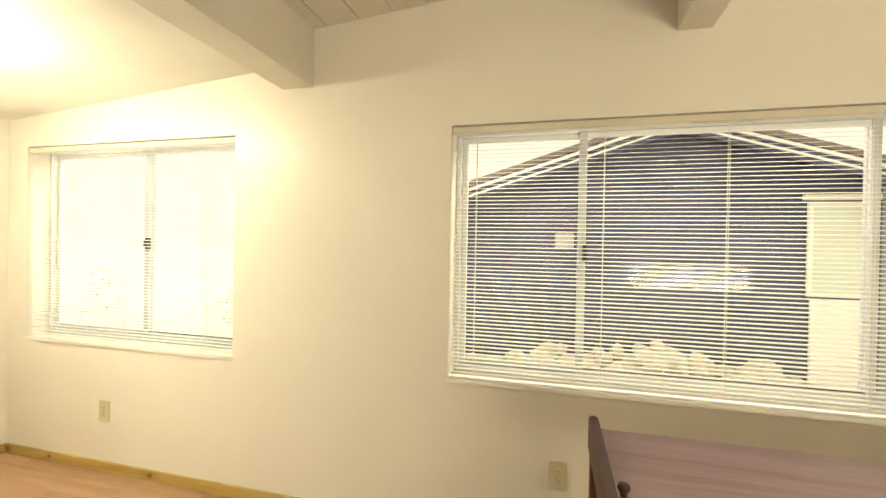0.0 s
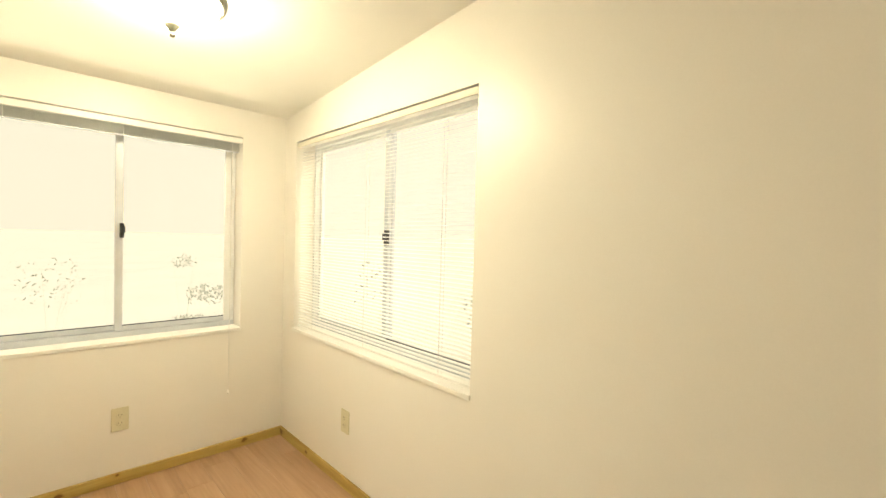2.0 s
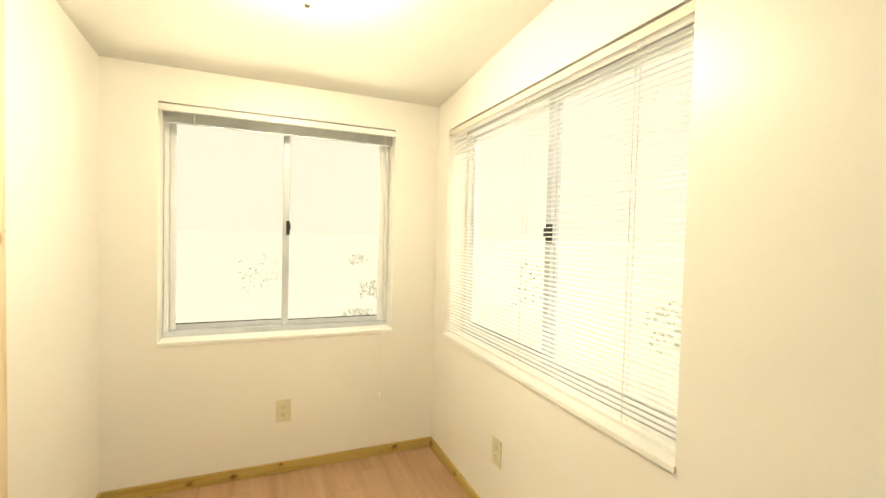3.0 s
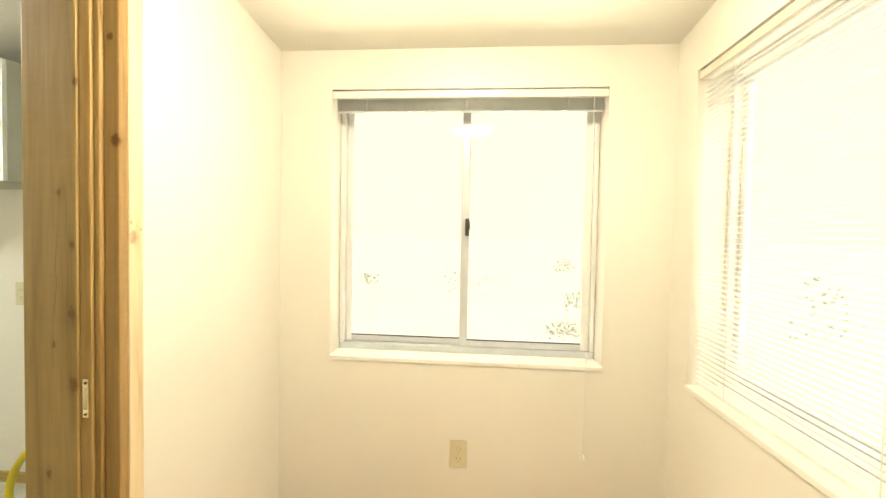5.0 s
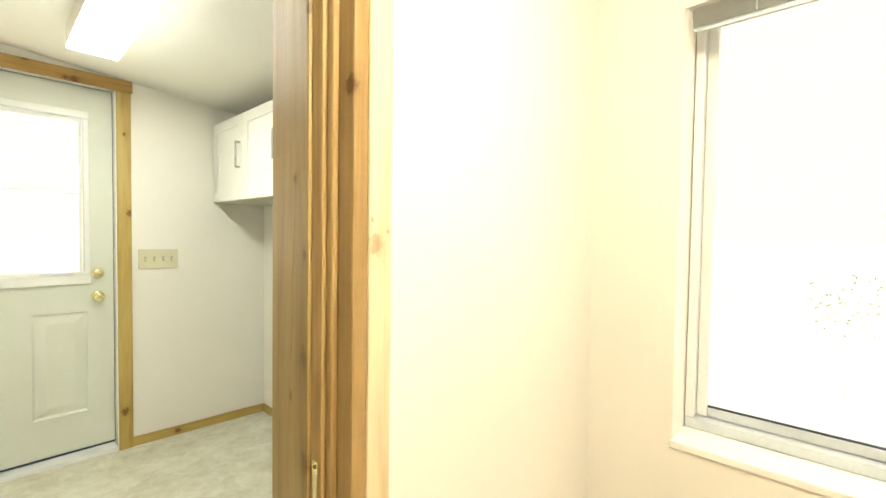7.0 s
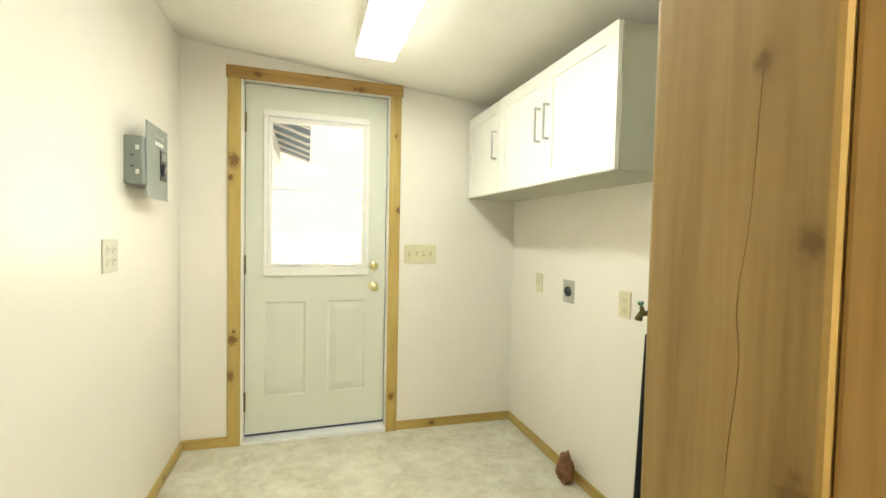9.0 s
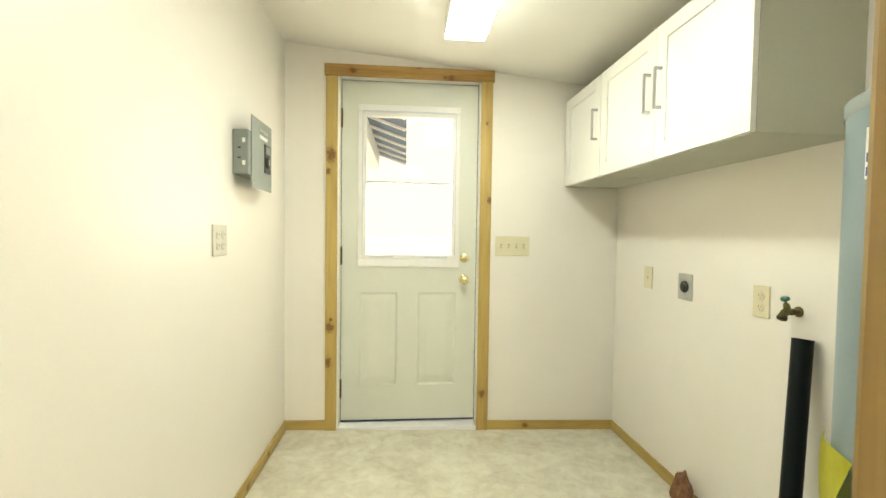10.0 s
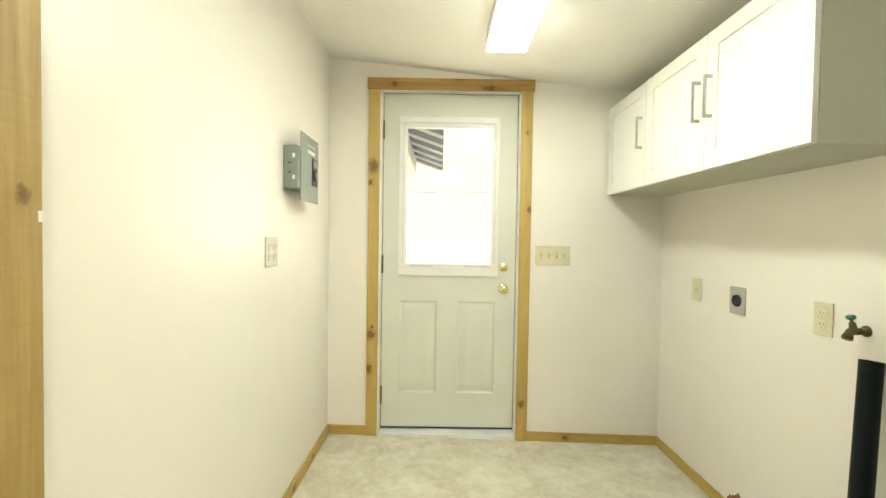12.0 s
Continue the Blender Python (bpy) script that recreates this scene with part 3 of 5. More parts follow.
def raised_blind():
    u0, u1, z1, x = W3[0] + 0.003, W3[1] - 0.003, W3[3] - 0.004, B_X - 0.028
    e = base("window_blind", x, (u0 + u1) / 2, z1, "white mini blind raised to a stack of slats", "blind", "mini blinds")
    piece("headrail", rbox((x - 0.015, u0, z1 - 0.030), (x + 0.02, u1, z1 - 0.003), 0.004), TRIM, e)
    piece("valance", rbox((x + 0.0170, u0 - 0.002, z1 - 0.032), (x + 0.0255, u1 + 0.002, z1 - 0.002), 0.001), TRIM, e)
    me = slat_mesh(u1 - u0 - 0.02, "x", 0.0, 1).copy()
    me.materials.clear()
    me.materials.append(SHADED_STACK)
    for k in range(18):
        o = new("slat", me)
        o.location = (x + 0.004 + random.uniform(-0.0028, 0.0028), (u0 + u1) / 2 + random.uniform(-0.002, 0.002), z1 - 0.035 - k * 0.0025)
        hang(o, e)
    # rail darker than on the lowered blinds, painting the stack's shade
    piece("bottom_rail", rbox((x - 0.006, u0 + 0.012, z1 - 0.086), (x + 0.007, u1 - 0.012, z1 - 0.0805), 0.002), ALU, e)
    for u in (u0 + 0.14, (u0 + u1) / 2, u1 - 0.15):
        piece("ladder_cord", rbox((x + 0.0125, u - 0.002, z1 - 0.080), (x + 0.0136, u + 0.002, z1 - 0.034), 0.0006), SHADED_STACK, e)
    piece("pull_cord", tube(bend([(B_X + 0.001, u1 - 0.055, z1 - 0.03), (B_X + 0.010, u1 - 0.06, 1.2), (B_X + 0.012, u1 - 0.062, 0.72), (B_X + 0.012, u1 - 0.062, 0.385)], 6), 0.0016, 6), LABEL, e)
    piece("cord_tassel", lathe([(0, 0), (0.005, 0.002), (0.006, 0.012), (0.003, 0.024), (0, 0.026)], 10, pose(B_X + 0.012, u1 - 0.062, 0.36)), TRIM, e, "", True)
    return e


raised_blind()


# ---- electrical plates ----
def plate(name, m, w, h, label, category, kind_of, group=""):
    """A wall plate in the xz plane of m, facing -y there."""
    e = new(name)
    e.matrix_world = m
    tagged(e, label, category, group)
    part("plate", rbox((-w / 2, -0.006, -h / 2), (w / 2, -0.0005, h / 2), 0.0025), {"dryer": GREYBOX_L, "quad": OFFWHITE}.get(kind_of, IVORY), e)
    if kind_of == "duplex":
        for dz in (0.0195, -0.0195):
            f = part("receptacle", lathe([(0, 0.0085), (0.013, 0.0085), (0.0155, 0.0075), (0.0165, 0.005)], 20, pose(0, 0, dz, 90)), IVORY, e)
            for dx, hh in ((-0.0065, 0.0045), (0.0065, 0.0036)):
                part("slot", rbox((dx - 0.0012, -0.0093, dz - hh + 0.003), (dx + 0.0012, -0.0088, dz + hh + 0.003), 0), SLOT, f)
            part("slot", lathe([(0, 0.0093), (0.0022, 0.0093), (0.0022, 0.0088)], 10, pose(0, 0, dz - 0.008, 90)), SLOT, f)
        part("screw", lathe([(0, 0.0075), (0.003, 0.007), (0.0035, 0.006)], 10, pose(0, 0, 0, 90)), IVORY, e)
    elif kind_of == "quad":
        for dx in (-0.023, 0.023):
            for dz in (0.0195, -0.0195):
                f = part("receptacle", lathe([(0, 0.0085), (0.013, 0.0085), (0.0155, 0.0075), (0.0165, 0.005)], 20, pose(dx, 0, dz, 90)), OFFWHITE, e)
                for ddx in (-0.0065, 0.0065):
                    part("slot", rbox((dx + ddx - 0.0012, -0.0093, dz - 0.001), (dx + ddx + 0.0012, -0.0088, dz + 0.007), 0), SLOT, f)
    elif kind_of == "switches":
        for k in range(4):
            dx = (k - 1.5) * 0.046
            f = part("switch_well", rbox((dx - 0.0055, -0.0072, -0.013), (dx + 0.0055, -0.0055, 0.013), 0.0006), SLOT_L, e)
            bm = rbox((dx - 0.0036, -0.017, -0.004), (dx + 0.0036, -0.006, 0.004), 0.0012)
            bmesh.ops.rotate(bm, verts=bm.verts[:], cent=(dx, -0.006, 0), matrix=Matrix.Rotation(radians(28 if k != 2 else -28), 3, "X"))
            part("toggle", bm, IVORY, f)
            for dz in (-0.03, 0.03):
                part("screw", lathe([(0, 0.0072), (0.0026, 0.0068), (0.003, 0.006)], 8, pose(dx, 0, dz, 90)), IVORY, e)
    elif kind_of == "dryer":
        part("socket", lathe([(0, 0.006), (0.018, 0.006), (0.022, 0.012), (0.026, 0.013), (0.027, 0.005)], 28, pose(0, 0, 0, 90)), BLACK, e, "round black dryer socket", True)
        for a in (90, 210, 330):
            c, s = 0.010 * math.cos(radians(a)), 0.010 * math.sin(radians(a))
            part("slot", rbox((c - 0.0016, -0.0068, s - 0.005), (c + 0.0016, -0.0062, s + 0.005), 0), SLOT, e)
        for sx in (-1, 1):
            part("screw", lathe([(0, 0.0075), (0.003, 0.007), (0.0035, 0.006)], 10, pose(0, 0, sx * 0.042, 90)), STEEL, e)
    elif kind_of == "jack":
        part("jack_opening", rbox((-0.006, -0.0066, -0.006), (0.006, -0.0055, 0.006), 0.0005), SLOT_L, e)
        for dz in (-0.042, 0.042):
            part("screw", lathe([(0, 0.0072), (0.0026, 0.0068), (0.003, 0.006)], 8, pose(0, 0, dz, 90)), IVORY, e)
    return e


OFFWHITE = mottled("off_white_plastic", (0.55, 0.53, 0.46), (0.60, 0.58, 0.51), 0.4, 0, 9.0, 120, 0.0)
GREYBOX_L = mottled("satin_steel_plate", (0.40, 0.41, 0.38), (0.48, 0.49, 0.46), 0.4, 0.4, 9.0, 140, 0.0)
SLOT_L = mottled("ivory_recess", (0.34, 0.30, 0.20), (0.42, 0.38, 0.26), 0.5, 0, 20.0, 120, 0.0)
plate("wall_outlet", pose(-2.435, A_Y, 0.362), 0.072, 0.116, "ivory duplex outlet on the wall under a window", "outlet", "duplex", "outlets")
plate("wall_outlet", pose(0.010, A_Y, 0.374), 0.072, 0.116, "ivory duplex outlet on the wall beside the desk", "outlet", "duplex", "outlets")
plate("wall_outlet", pose(B_X, 1.521, 0.350, 0, 0, 90), 0.072, 0.116, "ivory duplex outlet below the raised blind", "outlet", "duplex", "outlets")
plate("light_switch", pose(-2.750, D_Y, 1.089, 0, 0, 180), 0.208, 0.116, "ivory four-gang toggle switch beside the back door", "switch", "switches")
plate("wall_outlet", pose(F_X, -0.920, 1.120, 0, 0, -90), 0.118, 0.116, "white four-socket outlet under the breaker panel", "outlet", "quad", "outlets")
plate("phone_jack", pose(E_X, -1.425, 0.940, 0, 0, 90), 0.072, 0.116, "ivory wall plate with a small jack", "wall plate", "jack")
plate("dryer_outlet", pose(E_X, -1.122, 0.927, 0, 0, 90), 0.098, 0.122, "steel plate with a round black dryer socket", "outlet", "dryer", "outlets")
plate("wall_outlet", pose(E_X, -0.699, 0.926, 0, 0, 90), 0.072, 0.116, "ivory duplex outlet beside the water tap", "outlet", "duplex", "outlets")


# ---- nook ceiling lamp ----
def bowl_lamp():
    x, y = -2.198, 1.527
    zc = 2.022 + 0.085 * (x + 3.215)
    e = base("ceiling_lamp", x, y, zc, "lit frosted bowl ceiling lamp with an antique bronze ring", "ceiling lamp")
    m = Matrix.Translation((x, y, 0))
    piece("canopy", lathe([(0, zc + 0.004), (0.075, zc + 0.004), (0.078, zc - 0.012), (0.06, zc - 0.028), (0, zc - 0.03)], 36, m), BRONZE, e, "bronze ceiling canopy", True)
    piece("rim", lathe([(0.138, 2.058), (0.146, 2.048), (0.156, 2.052), (0.160, 2.070), (0.156, 2.087), (0.148, 2.092), (0.140, 2.088), (0.138, 2.058)], 64, m), BRONZE, e, "antique bronze rim", True)
    piece("bowl", lathe([(0.139, 2.062), (0.135, 2.035), (0.118, 2.006), (0.085, 1.984), (0.045, 1.972), (0.0, 1.969)], 48, m), BOWLGLASS, e, "glowing frosted glass bowl", True)
    f = piece("finial", lathe([(0, 1.972), (0.024, 1.970), (0.022, 1.962), (0.010, 1.950), (0.006, 1.944), (0.009, 1.938), (0.008, 1.930), (0, 1.926)], 24, m), BRONZE, e, "small bronze finial", True)
    for a in (30, 150, 270):
        c, s = math.cos(radians(a)), math.sin(radians(a))
        piece("arm", tube([(x + 0.06 * c, y + 0.06 * s, zc - 0.02), (x + 0.142 * c, y + 0.142 * s, 2.075)], 0.005, 8), BRONZE, e)
    return e


bowl_lamp()


# ---- desk under the wide window ----
def desk():
    x0, x1, y0, y1, z = 0.095, 1.55, 1.42, 1.985, 0.735
    # mauve tint puts the window's bluish sheen into the wood colour
    top = wood("desk_sheen_tinted_wood", "x", (0.43, 0.30, 0.34), (0.37, 0.25, 0.285), (0.30, 0.19, 0.215), fine=0.7, rough=0.24)
    dark = wood("desk_dark_wood", "y", (0.075, 0.026, 0.020), (0.05, 0.016, 0.013), (0.025, 0.008, 0.008), rough=0.5)
    e = base("desk", (x0 + x1) / 2, (y0 + y1) / 2, FLOOR_N, "reddish wooden desk with a dark raised end rail", "desk")
    piece("top_board", rbox((x0 + 0.03, y0, z - 0.024), (x1, y1, z), 0.003), top, e)
    bm = bmesh.new()
    n = 12
    prof = [(y0 - 0.01, z - 0.07), (y0 - 0.015, z + 0.012), (y0 + 0.02, z + 0.03), (y0 + 0.2, z + 0.034), (y1 - 0.05, z + 0.038), (y1 - 0.015, z + 0.044), (y1 + 0.006, z + 0.036), (y1 + 0.01, z - 0.07)]
    a = [bm.verts.new((x0, yy, zz)) for yy, zz in prof]
    b = [bm.verts.new((x0 + 0.028, yy, zz)) for yy, zz in prof]
    bm.faces.new(a)
    bm.faces.new(b[::-1])
    for i in range(len(prof)):
        j = (i + 1) % len(prof)
        bm.faces.new((a[i], a[j], b[j], b[i]))
    bmesh.ops.bevel(bm, geom=bm.edges[:], offset=0.005, segments=2, affect="EDGES")
    piece("end_rail", bm, dark, e, "dark raised end rail")
    for yy in (y0 + 0.02, y1 - 0.05):
        piece("apron", rbox((x0 + 0.06, yy, z - 0.12), (x1 - 0.06, yy + 0.02, z - 0.025), 0.003), dark, e)
    piece("apron", rbox((x1 - 0.05, y0 + 0.05, z - 0.12), (x1 - 0.03, y1 - 0.06, z - 0.025), 0.003), dark, e)
    for xx in (x0 + 0.004, x1 - 0.055):
        for yy in (y0 + 0.01, y1 - 0.06):
            piece("leg", rbox((xx, yy, FLOOR_N), (xx + 0.05, yy + 0.05, z - (0.071 if xx < 0.5 else 0.025)), 0.005), dark, e)
    piece("knob", lathe([(0, 0.03), (0.012, 0.028), (0.015, 0.018), (0.008, 0.006), (0.008, 0)], 16, pose(x0 + 0.05, 1.60, z)), dark, e, "small dark knob", True)
    return e


desk()


# ---- doorway between nook and laundry ----
def doorway():
    e = base("door_frame", (JAMB_X + LEFT_X) / 2, (C_Y + C_BACK) / 2, 0, "knotty cedar door frame with a strike plate", "door frame", "", "structure")
    jy, xf = 0.668, JAMB_X - 0.005

    def face(y):
        """The jamb board is sheared so its edges fit the camera's view."""
        return JAMB_X + (y - jy) * 0.1195

    jk = [(face(y), y, z, r) for y, z, r in ((0.618, 1.341, 0.0085), (0.655, 1.220, 0.0085), (0.652, 1.060, 0.0140), (0.656, 0.893, 0.0150), (0.600, 0.984, 0.0070), (0.583, 0.674, 0.0096), (0.629, 0.535, 0.0096), (0.666, 1.593, 0.0080))]
    bm = rbox((JAMB_X - 0.026, C_BACK - 0.004, -0.025), (JAMB_X, jy, HEAD_Z), 0.005)
    for v in bm.verts:
        v.co.x += (v.co.y - jy) * 0.1195
    piece("jamb_board", bm, wood("cedar_jamb", "z", (0.45, 0.325, 0.125), (0.37, 0.258, 0.09), (0.26, 0.172, 0.055), knots=jk, core=0.6, sawn=0.12), e, "knotty cedar jamb board")
    crack = [(face(y) - 0.0004, y, z) for y, z in ((0.618, 1.335), (0.6135, 1.24), (0.606, 1.175), (0.6095, 1.132), (0.603, 1.06), (0.600, 0.98), (0.597, 0.93))]
    piece("drying_crack", tube(bend(crack, 6), [0.0006] * 12 + [0.0008] * 13 + [0.0005] * 12, 6), wood("cedar_crack", "z", (0.24, 0.15, 0.05), (0.19, 0.115, 0.038), (0.14, 0.08, 0.025)), e, "dark drying crack between two knots")
    piece("jamb_strip", rbox((JAMB_X - 0.047, jy + 0.0008, 0.02), (xf, 0.699, HEAD_Z), 0.004), wood("cedar_strip", "z", (0.47, 0.33, 0.14), (0.36, 0.235, 0.085), (0.22, 0.13, 0.04)), e)
    piece("jamb_bead", rbox((JAMB_X - 0.047, 0.6996, 0.02), (xf - 0.006, 0.7165, HEAD_Z), 0.005, 3), wood("cedar_bead", "z", (0.44, 0.30, 0.125), (0.33, 0.21, 0.075), (0.20, 0.12, 0.036)), e)
    piece("jamb_edge", rbox((JAMB_X - 0.047, 0.7168, 0.02), (-2.3765, 0.7565, HEAD_Z), 0.005), wood("cedar_edge", "z", (0.40, 0.27, 0.11), (0.32, 0.20, 0.072), (0.19, 0.11, 0.035), knots=[(-2.3765, 0.748, 1.463, 0.013), (-2.3765, 0.735, 1.70, 0.008)], sawn=0.15), e)
    # the bowl lamp's light on this casing is painted into its pale colours
    piece("casing", rbox((-2.448, C_Y + 0.0005, 0.02), (-2.4045, C_Y + 0.0145, HEAD_Z + 0.05), 0.003), wood("lit_cedar_casing", "z", (0.76, 0.64, 0.45), (0.70, 0.57, 0.38), (0.56, 0.42, 0.24), knots=[(-2.418, C_Y + 0.0145, 1.238, 0.014), (-2.410, C_Y + 0.0145, 1.275, 0.004), (-2.440, C_Y + 0.0145, 1.258, 0.003), (-2.43, C_Y + 0.0145, 0.5, 0.008)], core=0.55), e, "cedar casing toned pale for lamp light")
    hm = wood("cedar_head", "x", *CEDAR, spots=0.08)
    piece("head_board", rbox((JAMB_X - 0.047, C_BACK - 0.004, HEAD_Z + 0.0005), (LEFT_X, C_Y - 0.001, HEAD_Z + 0.0195), 0.003), hm, e)
    piece("head_casing", rbox((-2.448, C_Y + 0.0005, HEAD_Z + 0.0505), (LEFT_X, C_Y + 0.0145, HEAD_Z + 0.10), 0.003), hm, e)
    lk = [(LEFT_X, 0.091, 1.24, 0.014), (LEFT_X, 0.104, 0.62, 0.012), (LEFT_X, 0.3, 0.9, 0.014), (LEFT_X, 0.5, 1.4, 0.014)]
    piece("jamb_board", rbox((LEFT_X, 0.058, -0.005), (F_X - 0.0005, C_Y + 0.019, HEAD_Z), 0.003), wood("cedar_liner", "z", *CEDAR, knots=lk, core=0.7, sawn=0.2), e, "knotty cedar jamb board")
    piece("strike_plate", rbox((xf + 0.0002, jy + 0.009, 0.817), (xf + 0.0016, jy + 0.024, 0.908), 0.0005), BRASS, e, "brass strike plate")
    piece("plate_slot", rbox((xf + 0.0017, jy + 0.013, 0.835), (xf + 0.0024, jy + 0.022, 0.888), 0.0002), IVORY, e)
    for z in (0.825, 0.899):
        piece("screw", lathe([(0, 0.002), (0.003, 0.0015), (0.0035, 0)], 10, pose(xf + 0.0016, jy + 0.0165, z, 0, 90)), OLDBRASS, e)
    piece("paint_smear", rbox((LEFT_X - 0.0012, 0.0585, 1.198), (LEFT_X - 0.0002, 0.067, 1.216), 0.0004), TRIM, e, "dab of white paint")
    return e


doorway()


# ---- back door ----
def back_door():
    x0, x1, y, zt = -2.538, -1.729, -1.843, 2.052
    e = base("door_1", (x0 + x1) / 2, y, 0.02, "pale grey closed back door with a sliding window lite", "door", "", "structure")
    lx0, lx1, lz0, lz1 = -2.432, -1.825, 0.954, 1.915
    gx0, gx1, gz0, gz1 = lx0 + 0.042, lx1 - 0.042, lz0 + 0.07, lz1 - 0.055
    # slab: three boards round the lite, and a lower board with two pressed panels
    bm = bmesh.new()
    for lo, hi in (((x0, y - 0.044, gz1), (x1, y, zt)), ((x0, y - 0.044, gz0), (gx0, y, gz1)), ((gx1, y - 0.044, gz0), (x1, y, gz1))):
        box(bm, lo, hi)
    piece("slab", bm, DOORPAINT, e)
    panels = ((-2.419, -2.188), (-2.063, -1.836))
    pz0, pz1 = 0.232, 0.799
    bm = bmesh.new()

    def quad(*c):
        bm.faces.new([bm.verts.new(q) for q in c])

    xs, zs = [x0, *[v for p in panels for v in p], x1], [0.022, pz0, pz1, gz0]
    for i in range(5):
        for j in range(3):
            if not (j == 1 and i in (1, 3)):
                quad((xs[i], y, zs[j]), (xs[i + 1], y, zs[j]), (xs[i + 1], y, zs[j + 1]), (xs[i], y, zs[j + 1]))
    for a, b in panels:
        # groove wall, groove floor, broad bevel, flat field
        rings = [[(a + q, y - d, pz0 + q), (b - q, y - d, pz0 + q), (b - q, y - d, pz1 - q), (a + q, y - d, pz1 - q)] for q, d in ((0.0, 0.0), (0.010, 0.007), (0.018, 0.007), (0.056, 0.0012))]
        for p, q in zip(rings, rings[1:]):
            for k in range(4):
                quad(p[k], p[(k + 1) % 4], q[(k + 1) % 4], q[k])
        quad(*rings[-1])
    yb = y - 0.044
    quad((x0, yb, 0.022), (x1, yb, 0.022), (x1, yb, gz0), (x0, yb, gz0))
    for xe in (x0, x1):
        quad((xe, y, 0.022), (xe, yb, 0.022), (xe, yb, gz0), (xe, y, gz0))
    for ze in (0.022, gz0):
        quad((x0, y, ze), (x1, y, ze), (x1, yb, ze), (x0, yb, ze))
    bmesh.ops.remove_doubles(bm, verts=bm.verts[:], dist=1e-5)
    piece("panelled_board", bm, DOORPAINT, e, "lower door board with two pressed panels")
    fr = piece("lite_frame", rbox((lx0, y + 0.0005, lz0), (lx1, y + 0.014, lz0 + 0.052), 0.004), LITE, e)
    for lo, hi in (((lx0, y + 0.0005, lz1 - 0.04), (lx1, y + 0.014, lz1)), ((lx0, y + 0.0005, lz0 + 0.0525), (lx0 + 0.034, y + 0.014, lz1 - 0.0405)), ((lx1 - 0.034, y + 0.0005, lz0 + 0.0525), (lx1, y + 0.014, lz1 - 0.0405))):
        piece("lite_frame", rbox(lo, hi, 0.004), LITE, e)
    for lo, hi in (((gx0 - 0.008, y - 0.03, gz1 - 0.012), (gx1 + 0.008, y + 0.006, gz1 + 0.014)), ((gx0 - 0.008, y - 0.03, gz0 - 0.018), (gx1 + 0.008, y + 0.006, gz0 + 0.004)), ((gx0 - 0.008, y - 0.03, gz0 + 0.0045), (gx0 + 0.006, y + 0.006, gz1 - 0.0125)), ((gx1 - 0.006, y - 0.03, gz0 + 0.0045), (gx1 + 0.008, y + 0.006, gz1 - 0.0125))):
        piece("sash_frame", rbox(lo, hi, 0.002), LITE, e)
    # thin proud grey strips stand in for shadow lines on the lite frame
    for lo, hi in (((gx0 - 0.012, y + 0.0142, gz1 + 0.014), (gx1 + 0.012, y + 0.0152, gz1 + 0.020)), ((gx0 - 0.018, y + 0.0142, gz0 + 0.005), (gx0 - 0.0135, y + 0.0152, gz1 + 0.013)), ((gx1 + 0.0135, y + 0.0142, gz0 + 0.005), (gx1 + 0.018, y + 0.0152, gz1 + 0.013))):
        piece("lite_shade_line", rbox(lo, hi, 0.0004), ALU, e)
    zm = 1.459
    piece("sash_bar", rbox((gx0 + 0.0065, y - 0.024, zm - 0.008), (gx1 - 0.0065, y - 0.002, zm + 0.008), 0.002), LITE, e)
    for a, b in ((gz0 + 0.0045, zm - 0.0085), (zm + 0.0085, gz1 - 0.0125)):
        o = piece("pane", rbox((gx0 + 0.0065, y - 0.016, a), (gx1 - 0.0065, y - 0.013, b), 0), GLASS, e)
        o.visible_shadow = False
    for a in (gx0 + 0.03, gx1 - 0.17):
        piece("finger_lift", rbox((a, y + 0.006, gz0 - 0.012), (a + 0.14, y + 0.016, gz0 - 0.004), 0.002), ALU, e, "grey finger lift")
    for z, r in ((0.881, 0.031), (1.012, 0.029)):
        k = piece("door_knob" if z < 1 else "deadbolt", lathe([(r, 0), (r, 0.004), (r * 0.8, 0.008), (0.012, 0.012), (0.011, 0.03), (0.02, 0.036), (0.027, 0.048), (0.025, 0.06), (0.012, 0.066), (0, 0.067)] if z < 1 else [(r, 0), (r, 0.008), (r * 0.85, 0.014), (0.010, 0.016), (0, 0.016)], 32, pose(-2.466, y + 0.0005, z, -90)), BRASS, e, "polished brass", True)
    o = put("thumb_turn", rbox((-2.479, y + 0.0165, 1.007), (-2.452, y + 0.026, 1.017), 0.003), BRASS)
    hang(o, e)
    for z in (0.22, 1.02, 1.83):
        piece("hinge", tube([(x1 + 0.002, y + 0.009, z - 0.055), (x1 + 0.002, y + 0.009, z + 0.055)], 0.008, 12), OLDBRASS, e, "tarnished hinge barrel")
        piece("hinge_leaf", rbox((x1 + 0.002, y - 0.03, z - 0.045), (x1 + 0.0045, y + 0.004, z + 0.045), 0.0005), OLDBRASS, e)
    return e


back_door()


